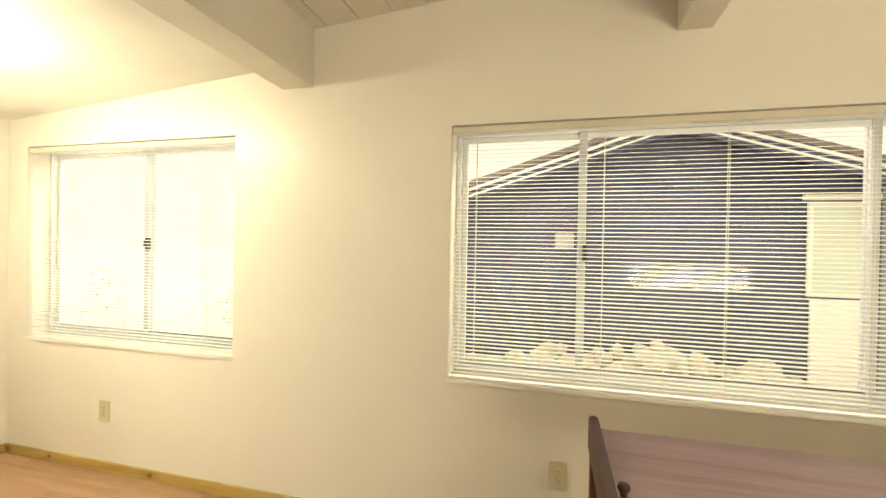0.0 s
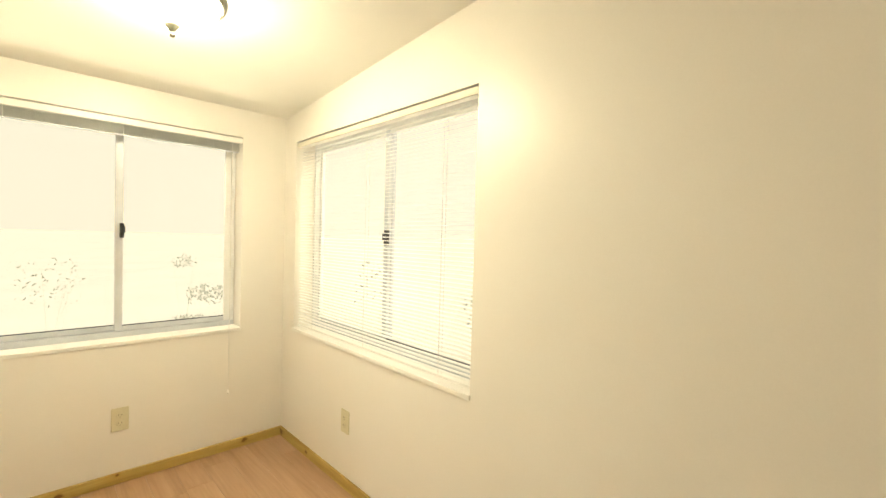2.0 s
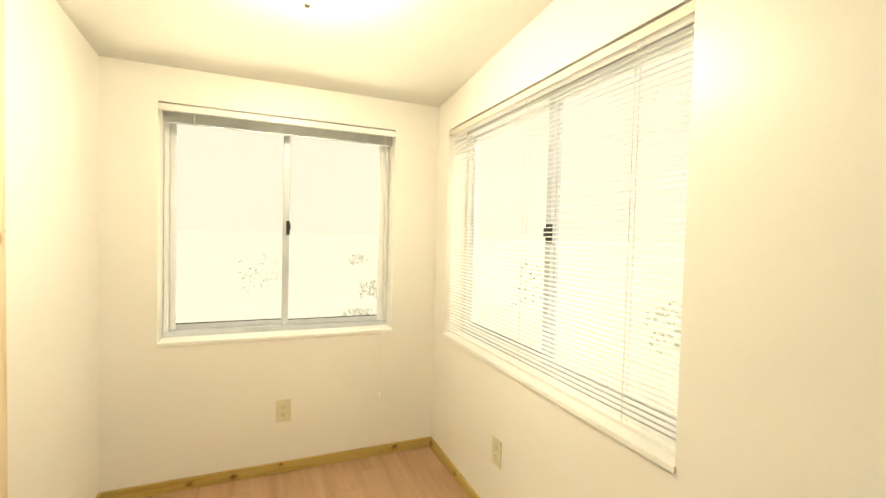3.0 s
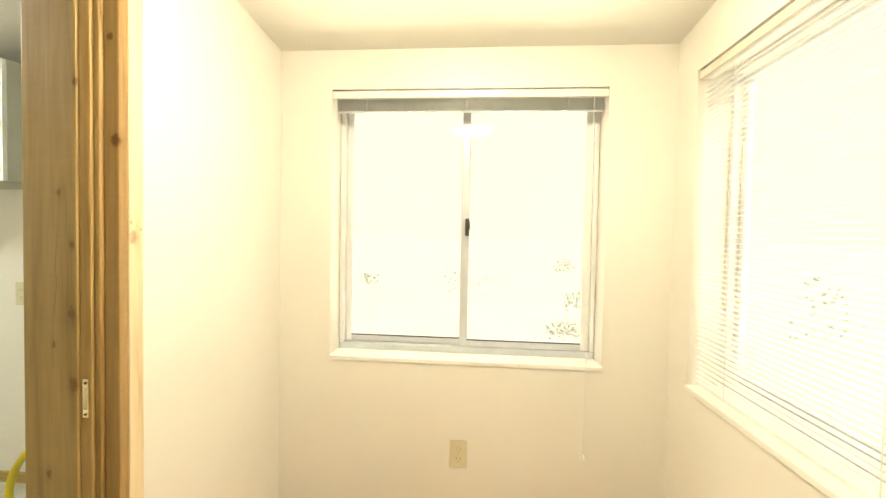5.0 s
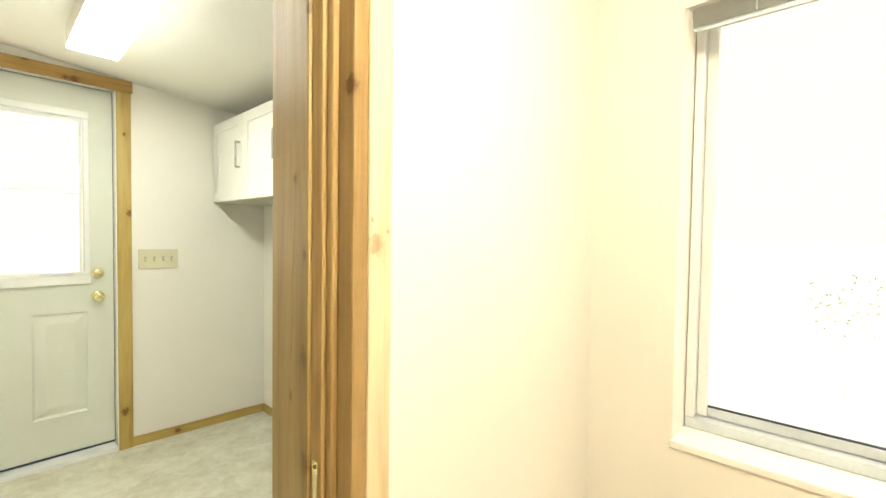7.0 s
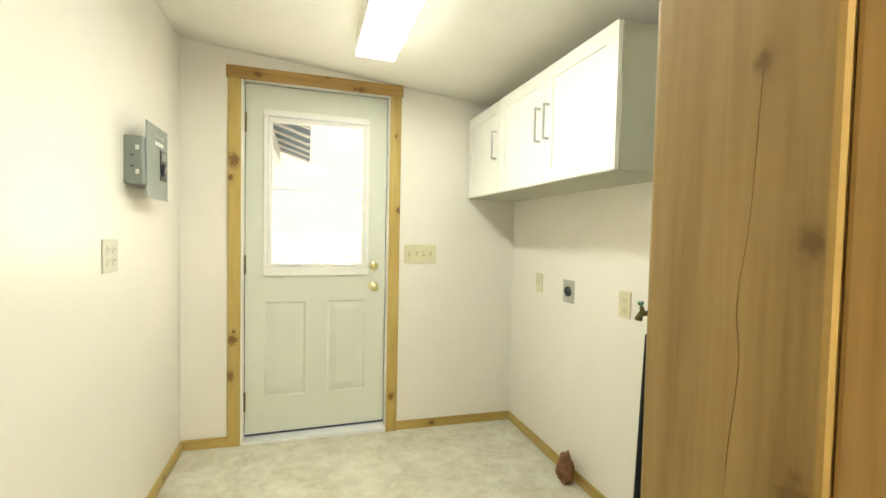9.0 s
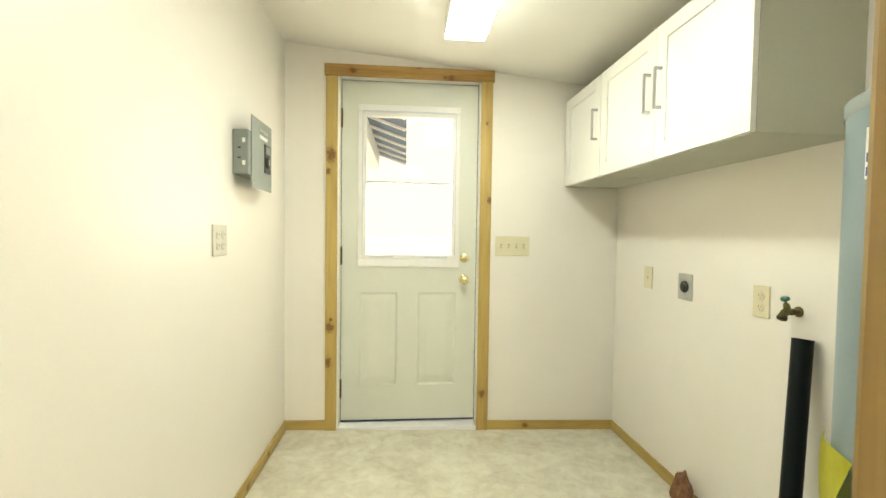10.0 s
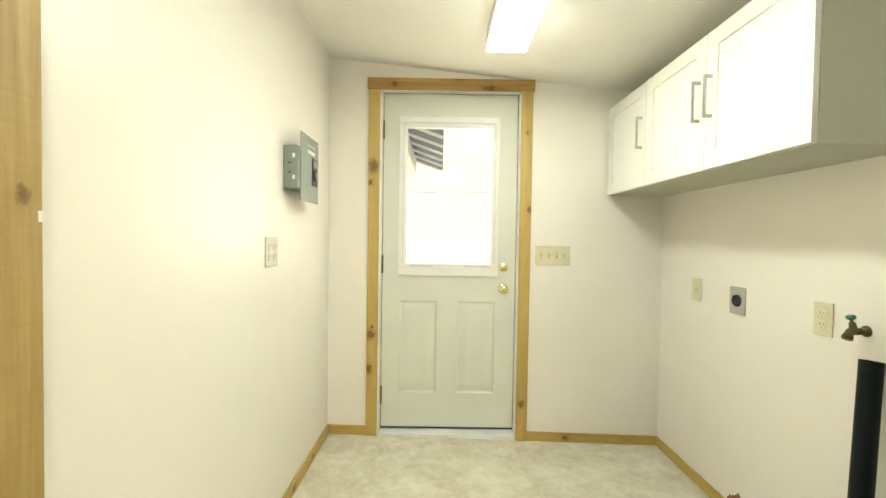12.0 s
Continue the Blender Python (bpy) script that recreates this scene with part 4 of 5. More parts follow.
def back_door_frame():
    e = base("door_frame_back", -2.118, D_Y, 0, "white jamb and knotty pine casing round the back door", "door frame", "", "structure")
    for lo, hi in (((-2.558, D_Y - 0.14, -0.02), (-2.542, D_Y + 0.001, 2.0635)), ((-1.725, D_Y - 0.14, -0.02), (-1.710, D_Y + 0.001, 2.0635)), ((-2.542, D_Y - 0.14, 2.056), (-1.725, D_Y + 0.001, 2.0635))):
        piece("jamb", rbox(lo, hi, 0.001), TRIM, e)
    bm = rbox((-2.541, D_Y - 0.14, -0.018), (-1.726, D_Y + 0.012, 0.012), 0.003)
    for v in bm.verts:
        v.co.z += 0.5 * laundry_z(v.co.x)
    piece("threshold", bm, PALE_LIT_ALU, e, "aluminium threshold")
    piece("sweep", rbox((-2.538, -1.852, 0.012), (-1.729, -1.839, 0.0225), 0.001), GASKET, e, "dark rubber door sweep")
    # dark strips stand in for the shade in the gaps round the slab
    for lo, hi in (((-2.5418, -1.86, 0.013), (-2.5382, -1.849, 2.0555)), ((-1.7288, -1.86, 0.013), (-1.7252, -1.849, 2.0555)), ((-2.538, -1.86, 2.0522), (-1.729, -1.849, 2.0558))):
        piece("gap_shade_strip", rbox(lo, hi, 0), GASKET, e, "dark strip painting the shaded gap round the door")
    yk = D_Y + 0.019
    left = wood("pine_casing_l", "z", *PINE, knots=[(-1.679, yk, 1.600, 0.036), (-1.662, yk, 1.505, 0.018), (-1.676, yk, 0.607, 0.027), (-1.664, yk, 0.40, 0.026), (-1.682, yk, 0.65, 0.012)])
    right = wood("pine_casing_r", "z", *PINE, knots=[(-2.602, yk, 1.36, 0.016), (-2.575, yk, 0.20, 0.021), (-2.58, yk, 1.81, 0.009)])
    head = wood("pine_casing_h", "x", (0.46, 0.30, 0.10), (0.36, 0.215, 0.06), (0.25, 0.13, 0.03), knots=[(-1.800, yk + 0.002, 2.080, 0.017), (-2.175, yk + 0.002, 2.117, 0.014), (-2.365, yk + 0.002, 2.060, 0.018), (-2.33, yk + 0.002, 2.063, 0.010)])
    piece("casing", rbox((-1.714, D_Y + 0.0005, -0.004), (-1.650, yk, 2.0505), 0.003), left, e, "knotty pine casing")
    piece("casing", rbox((-2.613, D_Y + 0.0005, -0.026), (-2.546, yk, 2.0505), 0.003), right, e, "knotty pine casing")
    piece("head_casing", rbox((-2.622, D_Y + 0.0005, 2.0510), (-1.641, yk + 0.002, 2.117), 0.003), head, e, "knotty pine head casing")
    return e


back_door_frame()


# ---- breaker panel ----
def breaker_panel():
    e = base("breaker_panel", F_X, -1.172, 1.325, "grey steel breaker panel standing off the wall", "breaker panel")
    bx = F_X - 0.0005
    piece("box", rbox((bx - 0.063, -1.268, 1.384), (bx, -1.042, 1.564), 0.006, 3), GREYBOX, e)
    piece("cover", rbox((bx - 0.068, -1.318, 1.335), (bx - 0.0635, -1.066, 1.630), 0.0012), GREYBOX, e, "flat grey cover plate")
    x = bx - 0.068
    piece("breaker_window", rbox((x - 0.004, -1.292, 1.415), (x - 0.0005, -1.217, 1.54), 0.001), BLACK, e, "dark breaker opening")
    piece("breaker_switch", lathe([(0, 0.010), (0.018, 0.010), (0.026, 0.006), (0.027, 0.0)], 20, pose(x - 0.0042, -1.243, 1.462, 0, -90)), BLACK, e, "round black breaker knob", True)
    piece("breaker_mark", rbox((x - 0.0150, -1.247, 1.450), (x - 0.0143, -1.239, 1.474), 0.0002), STEEL, e)
    piece("breaker_blank", rbox((x - 0.006, -1.282, 1.500), (x - 0.0042, -1.227, 1.532), 0.001), GREYBOX, e)
    piece("emblem", rbox((x - 0.0018, -1.262, 1.583), (x - 0.0005, -1.152, 1.594), 0), STEEL, e, "pale lettering bar")
    piece("sticker", rbox((x - 0.0016, -1.257, 1.553), (x - 0.0005, -1.157, 1.569), 0), LABEL, e)
    for yy, zz in ((-1.082, 1.612), (-1.302, 1.612), (-1.082, 1.353), (-1.302, 1.353)):
        piece("screw", lathe([(0, 0.003), (0.0045, 0.002), (0.005, 0)], 10, pose(x - 0.0005, yy, zz, 0, -90)), STEEL, e)
    for xx, zz in ((bx - 0.045, 1.52), (bx - 0.045, 1.43)):
        piece("knockout", rbox((xx - 0.006, -1.0418, zz - 0.009), (xx + 0.006, -1.0405, zz + 0.009), 0.0004), LABEL, e)
    for zz in (1.49, 1.45):
        piece("knockout", rbox((bx - 0.034, -1.0418, zz - 0.003), (bx - 0.022, -1.0405, zz + 0.003), 0), BLACK, e)
    return e


breaker_panel()


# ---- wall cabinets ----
# carcase panels are greyer than the white doors
CARCASE = mottled("grey_green_carcase", (0.48, 0.49, 0.40), (0.53, 0.54, 0.45), 0.5, 0, 3.0, 160, 0.03)


def cabinet(y0, y1, doors, label):
    x, z0, z1 = -3.060, 1.450, 1.955
    e = base("wall_cabinet", (x + E_X) / 2, (y0 + y1) / 2, z0, label, "cabinet", "wall cabinets")
    t = 0.017
    xb, xf = E_X + 0.001, x - 0.019
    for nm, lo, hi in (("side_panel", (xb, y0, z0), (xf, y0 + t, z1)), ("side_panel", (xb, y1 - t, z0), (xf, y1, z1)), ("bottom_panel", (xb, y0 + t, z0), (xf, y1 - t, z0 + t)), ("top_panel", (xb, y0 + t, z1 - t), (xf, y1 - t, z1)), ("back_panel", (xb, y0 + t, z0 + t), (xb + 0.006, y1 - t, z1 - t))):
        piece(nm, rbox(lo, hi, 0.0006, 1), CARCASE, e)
    w = (y1 - y0) / len(doors)
    for k, side in enumerate(doors):
        a, b = y0 + k * w + 0.0015, y0 + (k + 1) * w - 0.0015
        s = 0.062
        d = piece("door", rbox((xf + 0.0015, a + s - 0.004, z0 + s - 0.002), (x - 0.007, b - s + 0.004, z1 - s + 0.004), 0), LAM, e)
        for nm, lo, hi in (("door_stile", (xf + 0.001, a, z0 + 0.002), (x, a + s, z1 - 0.002)), ("door_stile", (xf + 0.001, b - s, z0 + 0.002), (x, b, z1 - 0.002)),
                           ("door_rail", (xf + 0.001, a + s + 0.0003, z0 + 0.002), (x, b - s - 0.0003, z0 + s)), ("door_rail", (xf + 0.001, a + s + 0.0003, z1 - s), (x, b - s - 0.0003, z1 - 0.002))):
            piece(nm, rbox(lo, hi, 0.0015), LAM, e)
        h = b - 0.035 if side > 0 else a + 0.035
        bm = bmesh.new()
        box(bm, (x - 0.0005, h - 0.005, 1.637), (x + 0.030, h + 0.005, 1.647))
        box(bm, (x - 0.0005, h - 0.005, 1.782), (x + 0.030, h + 0.005, 1.792))
        box(bm, (x + 0.0225, h - 0.005, 1.647), (x + 0.030, h + 0.005, 1.782))
        bmesh.ops.remove_doubles(bm, verts=bm.verts[:], dist=1e-5)
        piece("handle", bm, STEEL, e, "brushed steel bar handle")
    return e


cabinet(-1.770, -1.311, [1], "white single-door wall cabinet with a steel handle")
cabinet(-1.309, -0.379, [1, -1], "white double-door wall cabinet with steel handles")


# ---- laundry ceiling light ----
def tube_light():
    x0, x1, y0, y1, zb = -2.468, -2.281, -1.263, -0.045, 2.057
    e = base("ceiling_light", (x0 + x1) / 2, (y0 + y1) / 2, 2.13, "lit fluorescent ceiling light with a wraparound lens", "ceiling light")
    # a shallow steel pan that follows the ceiling's slope, and a flat lens under it
    for nm, lo, hi in (("pan_side", (x0, y0), (x0 + 0.006, y1)), ("pan_side", (x1 - 0.006, y0), (x1, y1)), ("pan_end", (x0 + 0.0062, y0), (x1 - 0.0062, y0 + 0.006)), ("pan_end", (x0 + 0.0062, y1 - 0.006), (x1 - 0.0062, y1))):
        bm = bmesh.new()
        for v in box(bm, (lo[0], lo[1], 0), (hi[0], hi[1], 1)):
            v.co.z = zb + 0.012 if v.co.z < 0.5 else 2.068 + 0.096 * (v.co.x + 3.14) + 0.002
        piece(nm, bm, TRIM, e)
    bm = rbox((x0 + 0.001, y0 + 0.001, zb), (x1 - 0.001, y1 - 0.001, zb + 0.0118), 0.004, 3)
    piece("lens", bm, LENS, e, "glowing acrylic lens")
    return e


tube_light()


# ---- water tap, pipe, paper ----
def water_tap():
    x, y, z = E_X, -0.553, 0.915
    e = base("water_tap", x, y, z, "tarnished brass hose tap with a green handle", "tap")
    piece("flange", lathe([(0.018, 0), (0.017, 0.004), (0.011, 0.007), (0, 0.007)], 20, pose(x + 0.0005, y, z, 0, 90)), OLDBRASS, e, "", True)
    piece("shank", tube([(x + 0.004, y, z), (x + 0.045, y, z)], [0.010, 0.012], 16), OLDBRASS, e, "", True)
    piece("spout", tube(bend([(x + 0.036, y, z + 0.002), (x + 0.052, y + 0.004, z), (x + 0.066, y + 0.010, z - 0.009), (x + 0.074, y + 0.014, z - 0.020)], 5), [0.012] * 10 + [0.012, 0.012, 0.0145, 0.0145, 0.0145, 0.0145], 16), OLDBRASS, e, "", True)
    piece("bonnet", tube([(x + 0.04, y, z), (x + 0.05, y + 0.003, z + 0.028)], [0.012, 0.008], 16), OLDBRASS, e, "", True)
    piece("stem", tube([(x + 0.05, y + 0.003, z + 0.028), (x + 0.056, y + 0.005, z + 0.042)], 0.004, 10), OLDBRASS, e)
    piece("handle", lathe([(0.004, -0.003), (0.009, -0.004), (0.0125, -0.003), (0.013, 0.002), (0.010, 0.004), (0.004, 0.003), (0, 0.003)], 12, pose(x + 0.056, y + 0.005, z + 0.044, -10, 25)), GREENPL, e, "worn green wheel handle", True)
    piece("handle_screw", lathe([(0.004, 0), (0.004, 0.005), (0, 0.006)], 8, pose(x + 0.057, y + 0.0055, z + 0.047, -10, 25)), STEEL, e)
    return e


water_tap()


def drain_pipe():
    a, b = Vector((-3.368, -0.500, 0.838)), Vector((-3.262, -0.428, laundry_z(-3.262)))
    e = base("drain_pipe", b.x, b.y, b.z, "loose black plastic pipe leaning on the wall", "pipe")
    bm = tube([b, b.lerp(a, 0.5), a], 0.0285, 28, False)
    inner = tube([b, a], 0.0255, 28, False)
    bmesh.ops.reverse_faces(inner, faces=inner.faces[:])
    me = bpy.data.meshes.new("tmp")
    inner.to_mesh(me)
    inner.free()
    bm.from_mesh(me)
    bpy.data.meshes.remove(me)
    bm.verts.ensure_lookup_table()
    o = put("pipe_wall", bm, PIPE, True)
    hang(o, e)
    d = (a - b).normalized()
    ring = lathe([(0.025, -0.004), (0.029, -0.004), (0.029, 0.0), (0.025, 0.0), (0.025, -0.004)], 28, Matrix.Translation(a) @ d.to_track_quat("Z", "Y").to_matrix().to_4x4())
    piece("pipe_rim", ring, PIPE, e)
    return e


drain_pipe()


def paper_bag():
    bm = bmesh.new()
    bmesh.ops.create_icosphere(bm, subdivisions=4, radius=1.0)
    for v in bm.verts:
        c = v.co.copy()
        f = 1 + 0.40 * noise.noise(c * 1.7 + Vector((3, 1, 2))) + 0.30 * abs(noise.noise(c * 4.1)) - 0.2 * abs(noise.noise(c * 9.0))
        z = max(c.z * f, -0.9)
        taper = 1.0 - 0.35 * max(z, 0)
        v.co = Vector((c.x * f * 0.039 * taper - 3.325, c.y * f * 0.044 * taper - 1.010, 0.0955 + z * 0.088))
    lo = min(v.co.z for v in bm.verts)
    for v in bm.verts:
        v.co.z += laundry_z(-3.335) - lo
        v.co.x -= 0.012
    ob = put("paper_bag", bm, KRAFT)
    return tagged(ob, "crumpled brown paper bag on the vinyl floor", "paper bag")


paper_bag()


# ---- water heater ----
def water_heater():
    x, y, r, h = -3.085, 0.160, 0.225, 1.405
    e = base("water_heater", x, y, laundry_z(x), "blue-grey cylinder water heater with labels and hoses", "water heater")
    m = Matrix.Translation((x, y, 0))
    piece("tank", lathe([(0, 0.03), (r - 0.012, 0.03), (r - 0.002, 0.036), (r, 0.05), (r, h - 0.03)], 64, m), TANK, e, "", True)
    piece("top_cap", lathe([(r + 0.002, h - 0.032), (r + 0.003, h - 0.004), (r - 0.004, h), (0.0, h + 0.004)], 64, m), GREYBOX, e, "dark grey top cap", True)
    for a in (30, 150, 270):
        piece("foot", rbox((x + 0.17 * math.cos(radians(a)) - 0.02, y + 0.17 * math.sin(radians(a)) - 0.02, laundry_z(x)), (x + 0.17 * math.cos(radians(a)) + 0.02, y + 0.17 * math.sin(radians(a)) + 0.02, 0.031), 0.003), BLACK, e)

    def wrap(name, a0, a1, z0, z1, mat, off, label="", parent=e):
        bm = bmesh.new()
        n = 10
        rows = []
        for k in range(n + 1):
            a = radians(a0 + (a1 - a0) * k / n)
            rows.append([bm.verts.new((x + (r + o) * math.cos(a), y + (r + o) * math.sin(a), z)) for o, z in ((off, z0), (off, z1), (off - 0.0012, z1), (off - 0.0012, z0))])
        for p, q in zip(rows, rows[1:]):
            for i in range(4):
                bm.faces.new((p[i], q[i], q[(i + 1) % 4], p[(i + 1) % 4]))
        bm.faces.new(rows[0])
        bm.faces.new(rows[-1])
        return piece(name, bm, mat, parent, label)

    # labels turned towards the doorway
    wrap("maker_label", -19, 22, 1.255, 1.34, LABEL, 0.002, "white label with blue bars")
    for z in (1.283, 1.260):
        wrap("label_bar", -18, 21, z, z + 0.015, BLUEINK, 0.0032)
    wrap("notice_label", -17, 26, 0.34, 0.892, LABEL, 0.002, "tall white notice label")
    for z in (0.757, 0.590, 0.395):
        wrap("label_rule", -16.5, 25.5, z, z + 0.006, BLACKINK if z > 0.7 else REDINK, 0.0032)
    for k in range(9):
        wrap("text_bar", -14, 2 + 8 * ((k * 7) % 3), 0.612 + 0.015 * k, 0.617 + 0.015 * k, BLACKINK, 0.0032)
    for k in range(4):
        wrap("text_bar", -14, 4 + 6 * (k % 3), 0.80 + 0.02 * k, 0.803 + 0.02 * k, BLACKINK, 0.0032)
    wrap("text_bar", -13, -6, 0.505, 0.56, BLACKINK, 0.0033)
    for k in range(5):
        wrap("text_bar", -13, 6 + 5 * (k % 3), 0.415 + 0.016 * k, 0.419 + 0.016 * k, BLACKINK, 0.0033)
    wrap("text_bar", -13, -2, 0.352, 0.378, BLACKINK, 0.0033)
    # hanging tag
    bm = bmesh.new()
    g = []
    for i in range(5):
        for j in range(9):
            u, v = i / 4, j / 8
            a = radians(-50 + 32 * u - 5 * v)
            rr = r + 0.008 + 0.02 * math.sin(v * 2.2) * u + 0.006 * math.sin(u * 5 + v * 3)
            g.append(bm.verts.new((x + rr * math.cos(a), y + rr * math.sin(a), 0.775 - 0.195 * v + 0.012 * (1 - u))))
    for i in range(4):
        for j in range(8):
            bm.faces.new((g[i * 9 + j], g[i * 9 + j + 1], g[(i + 1) * 9 + j + 1], g[(i + 1) * 9 + j]))
    bmesh.ops.solidify(bm, geom=bm.faces[:], thickness=0.001)
    piece("yellow_tag", bm, YELLOW, e, "curled yellow energy tag")
    # hose, drain valve and red knob
    a = radians(-22)
    cx, cy = math.cos(a), math.sin(a)
    piece("valve_body", tube([(x + (r - 0.01) * cx, y + (r - 0.01) * cy, 0.235), (x + (r + 0.05) * cx, y + (r + 0.05) * cy, 0.235), (x + (r + 0.06) * cx, y + (r + 0.05) * cy - 0.06, 0.232)], 0.015, 14), STEEL, e, "grey drain valve", True)
    for z in (0.20, 0.27):
        piece("red_knob", lathe([(0, 0.024), (0.020, 0.022), (0.024, 0.012), (0.020, 0.002), (0.0, 0)], 14, pose(x + (r + 0.045) * cx, y + (r + 0.045) * cy, z)), REDPL, e, "red valve knob", True)
    piece("yellow_hose", tube(bend([(x + (r + 0.06) * cx, y + (r + 0.05) * cy - 0.055, 0.232), (x + 0.25, y - 0.24, 0.235), (x + 0.22, y - 0.29, 0.29), (x + 0.20, y - 0.27, 0.38), (x + 0.17, y - 0.20, 0.475)], 8), 0.013, 12), YHOSE, e, "yellow coated hose", True)
    piece("hose_tag", rbox((x + 0.195, y - 0.215, 0.385), (x + 0.198, y - 0.165, 0.455), 0.001), YELLOW, e)
    return e


water_heater()


# ---- outside ----
GROUND = mottled("pale_gravel", (0.60, 0.575, 0.51), (0.66, 0.63, 0.56), 0.9, 0, 0.4, 20, 0.3, 0.01)
SIDING = mottled("slate_blue_siding", (0.045, 0.05, 0.12), (0.08, 0.088, 0.19), 0.7, 0, 1.5, 40, 0.1, 0.004)
ROOFING = mottled("brown_grey_shingle", (0.16, 0.13, 0.12), (0.24, 0.20, 0.19), 0.85, 0, 2.0, 30, 0.3, 0.006)
RAKE = mottled("white_rake_board", (0.75, 0.73, 0.68), (0.82, 0.80, 0.75), 0.5, 0, 4.0, 60, 0.05)
# leaf and stem colours are paled to paint the washed-out outdoor glare
LEAF = mottled("glare_paled_leaf", (0.30, 0.33, 0.28), (0.46, 0.48, 0.42), 0.6, 0, 9.0, 60, 0.0)
GROUND_STEM = mottled("glare_paled_stem", (0.52, 0.48, 0.36), (0.62, 0.58, 0.45), 0.85, 0, 10.0, 60, 0.2, 0.001)
bm = bmesh.new()
bmesh.ops.create_grid(bm, x_segments=8, y_segments=8, size=400)
bm.transform(Matrix.Translation((0, 0, -0.45)))
tagged(put("ground", bm, GROUND), "pale sunlit gravel yard round the house", "ground", "", "structure")


def neighbour_house():
    """A low gabled house across the yard; its gable faces the wide window."""
    x0, x1, y, ze, xr, zr = -1.9, 4.0, 5.05, 1.52, 1.05, 2.46
    e = base("neighbour_house", xr, y, -0.45, "slate-blue gabled house beyond the side yard", "house")
    bm = bmesh.new()
    k = [(x0, -0.45), (x1, -0.45), (x1, ze), (xr, zr), (x0, ze)]
    a = [bm.verts.new((px, y, pz)) for px, pz in k]
    b = [bm.verts.new((px, y + 5, pz)) for px, pz in k]
    bm.faces.new(a)
    bm.faces.new(b)
    for i in range(5):
        bm.faces.new((a[i], a[(i + 1) % 5], b[(i + 1) % 5], b[i]))
    piece("house_wall", bm, SIDING, e)
    z = -0.3
    while z < zr - 0.22:
        w = 0.0 if z < ze else (z - ze) / (zr - ze)
        piece("siding_board", rbox((x0 + (xr - x0) * w + 0.05, y - 0.009, z), (x1 + (xr - x1) * w - 0.05, y - 0.002, z + 0.145), 0.003), SIDING, e)
        z += 0.151
    pitch = (zr - ze) / (xr - x0)
    for xe in (x0 - 0.4, x1 + 0.4):
        top = zr + 0.11
        p, q = Vector((xe, 0, top - abs(xr - xe) * pitch)), Vector((xr, 0, top))
        n = (q - p).normalized()
        up = Vector((-n.z, 0, n.x))
        up = up if up.z > 0 else -up
        for nm, m, yy, th, lo in (("roof_slope", ROOFING, (y - 0.40, y + 5.3), 0.05, -0.05), ("barge_board", SIDING, (y - 0.395, y - 0.36), 0.14, -0.19), ("rake_board", RAKE, (y - 0.42, y - 0.397), 0.026, -0.10), ("rake_board", RAKE, (y - 0.42, y - 0.397), 0.016, -0.155)):
            bm = bmesh.new()
            c = [p + up * lo, q + up * lo, q + up * (lo + th), p + up * (lo + th)]
            f0 = [bm.verts.new((v.x, yy[0], v.z)) for v in c]
            f1 = [bm.verts.new((v.x, yy[1], v.z)) for v in c]
            bm.faces.new(f0)
            bm.faces.new(f1)
            for i in range(4):
                bm.faces.new((f0[i], f0[(i + 1) % 4], f1[(i + 1) % 4], f1[i]))
            piece(nm, bm, m, e)
    # pale curtained window with a white frame, a white panel below it, and a meter box
    piece("window", rbox((2.17, y - 0.045, 0.93), (2.66, y - 0.018, 1.77), 0.005), RAKE, e, "white framed house window")
    piece("window_pane", rbox((2.21, y - 0.050, 0.97), (2.62, y - 0.0455, 1.73), 0.002), mottled("pale_curtained_pane", (0.55, 0.60, 0.52), (0.62, 0.67, 0.58), 0.2), e)
    piece("window_lintel", rbox((2.13, y - 0.06, 1.79), (2.70, y - 0.018, 1.84), 0.004), RAKE, e)
    piece("side_panel", rbox((2.20, y - 0.04, -0.40), (2.64, y - 0.018, 0.90), 0.005), RAKE, e, "white panel below the window")
    piece("corner_board", rbox((2.72, y - 0.03, -0.40), (2.80, y - 0.017, 1.90), 0.004), mottled("teal_corner_board", (0.16, 0.22, 0.22), (0.22, 0.28, 0.28), 0.6), e)
    piece("meter_box", rbox((-0.01, y - 0.12, 1.31), (0.17, y - 0.018, 1.47), 0.012), mottled("grey_meter_enamel", (0.34, 0.34, 0.38), (0.42, 0.42, 0.45), 0.5), e, "pale grey meter box")
    return e


neighbour_house()


def eave():
    """The dark underside of a neighbour's eave, with pale battens, seen through the back door's lite."""
    e = base("eave", -1.65, -5.4, -0.45, "dark boarded eave with pale battens and a white beam", "eave")
    dark = mottled("blue_grey_board", (0.06, 0.09, 0.14), (0.10, 0.14, 0.20), 0.6, 0, 5.0, 60, 0.1)
    tilt = Matrix.Translation((-1.467, 0, 3.02)) @ Matrix.Rotation(radians(-19), 4, "Y")
    for k in range(7):
        y = -4.75 - 0.67 * k
        bm = rbox((-0.66, y - 0.62, 0), (0.0, y, 0.02), 0.003)
        bm.transform(tilt)
        piece("board", bm, dark, e)
        bm = rbox((-0.66, y - 0.667, -0.04), (0.0, y - 0.622, 0.02), 0.003)
        bm.transform(tilt)
        piece("batten", bm, RAKE, e)
    piece("edge_beam", rbox((-1.46, -9.6, 2.72), (-1.20, -4.7, 3.06), 0.006), RAKE, e, "white edge beam")
    for y in (-6.4, -4.8):
        piece("post", rbox((-1.29, y - 0.04, -0.45), (-1.205, y + 0.04, 2.72), 0.005), RAKE, e)
    return e


eave()


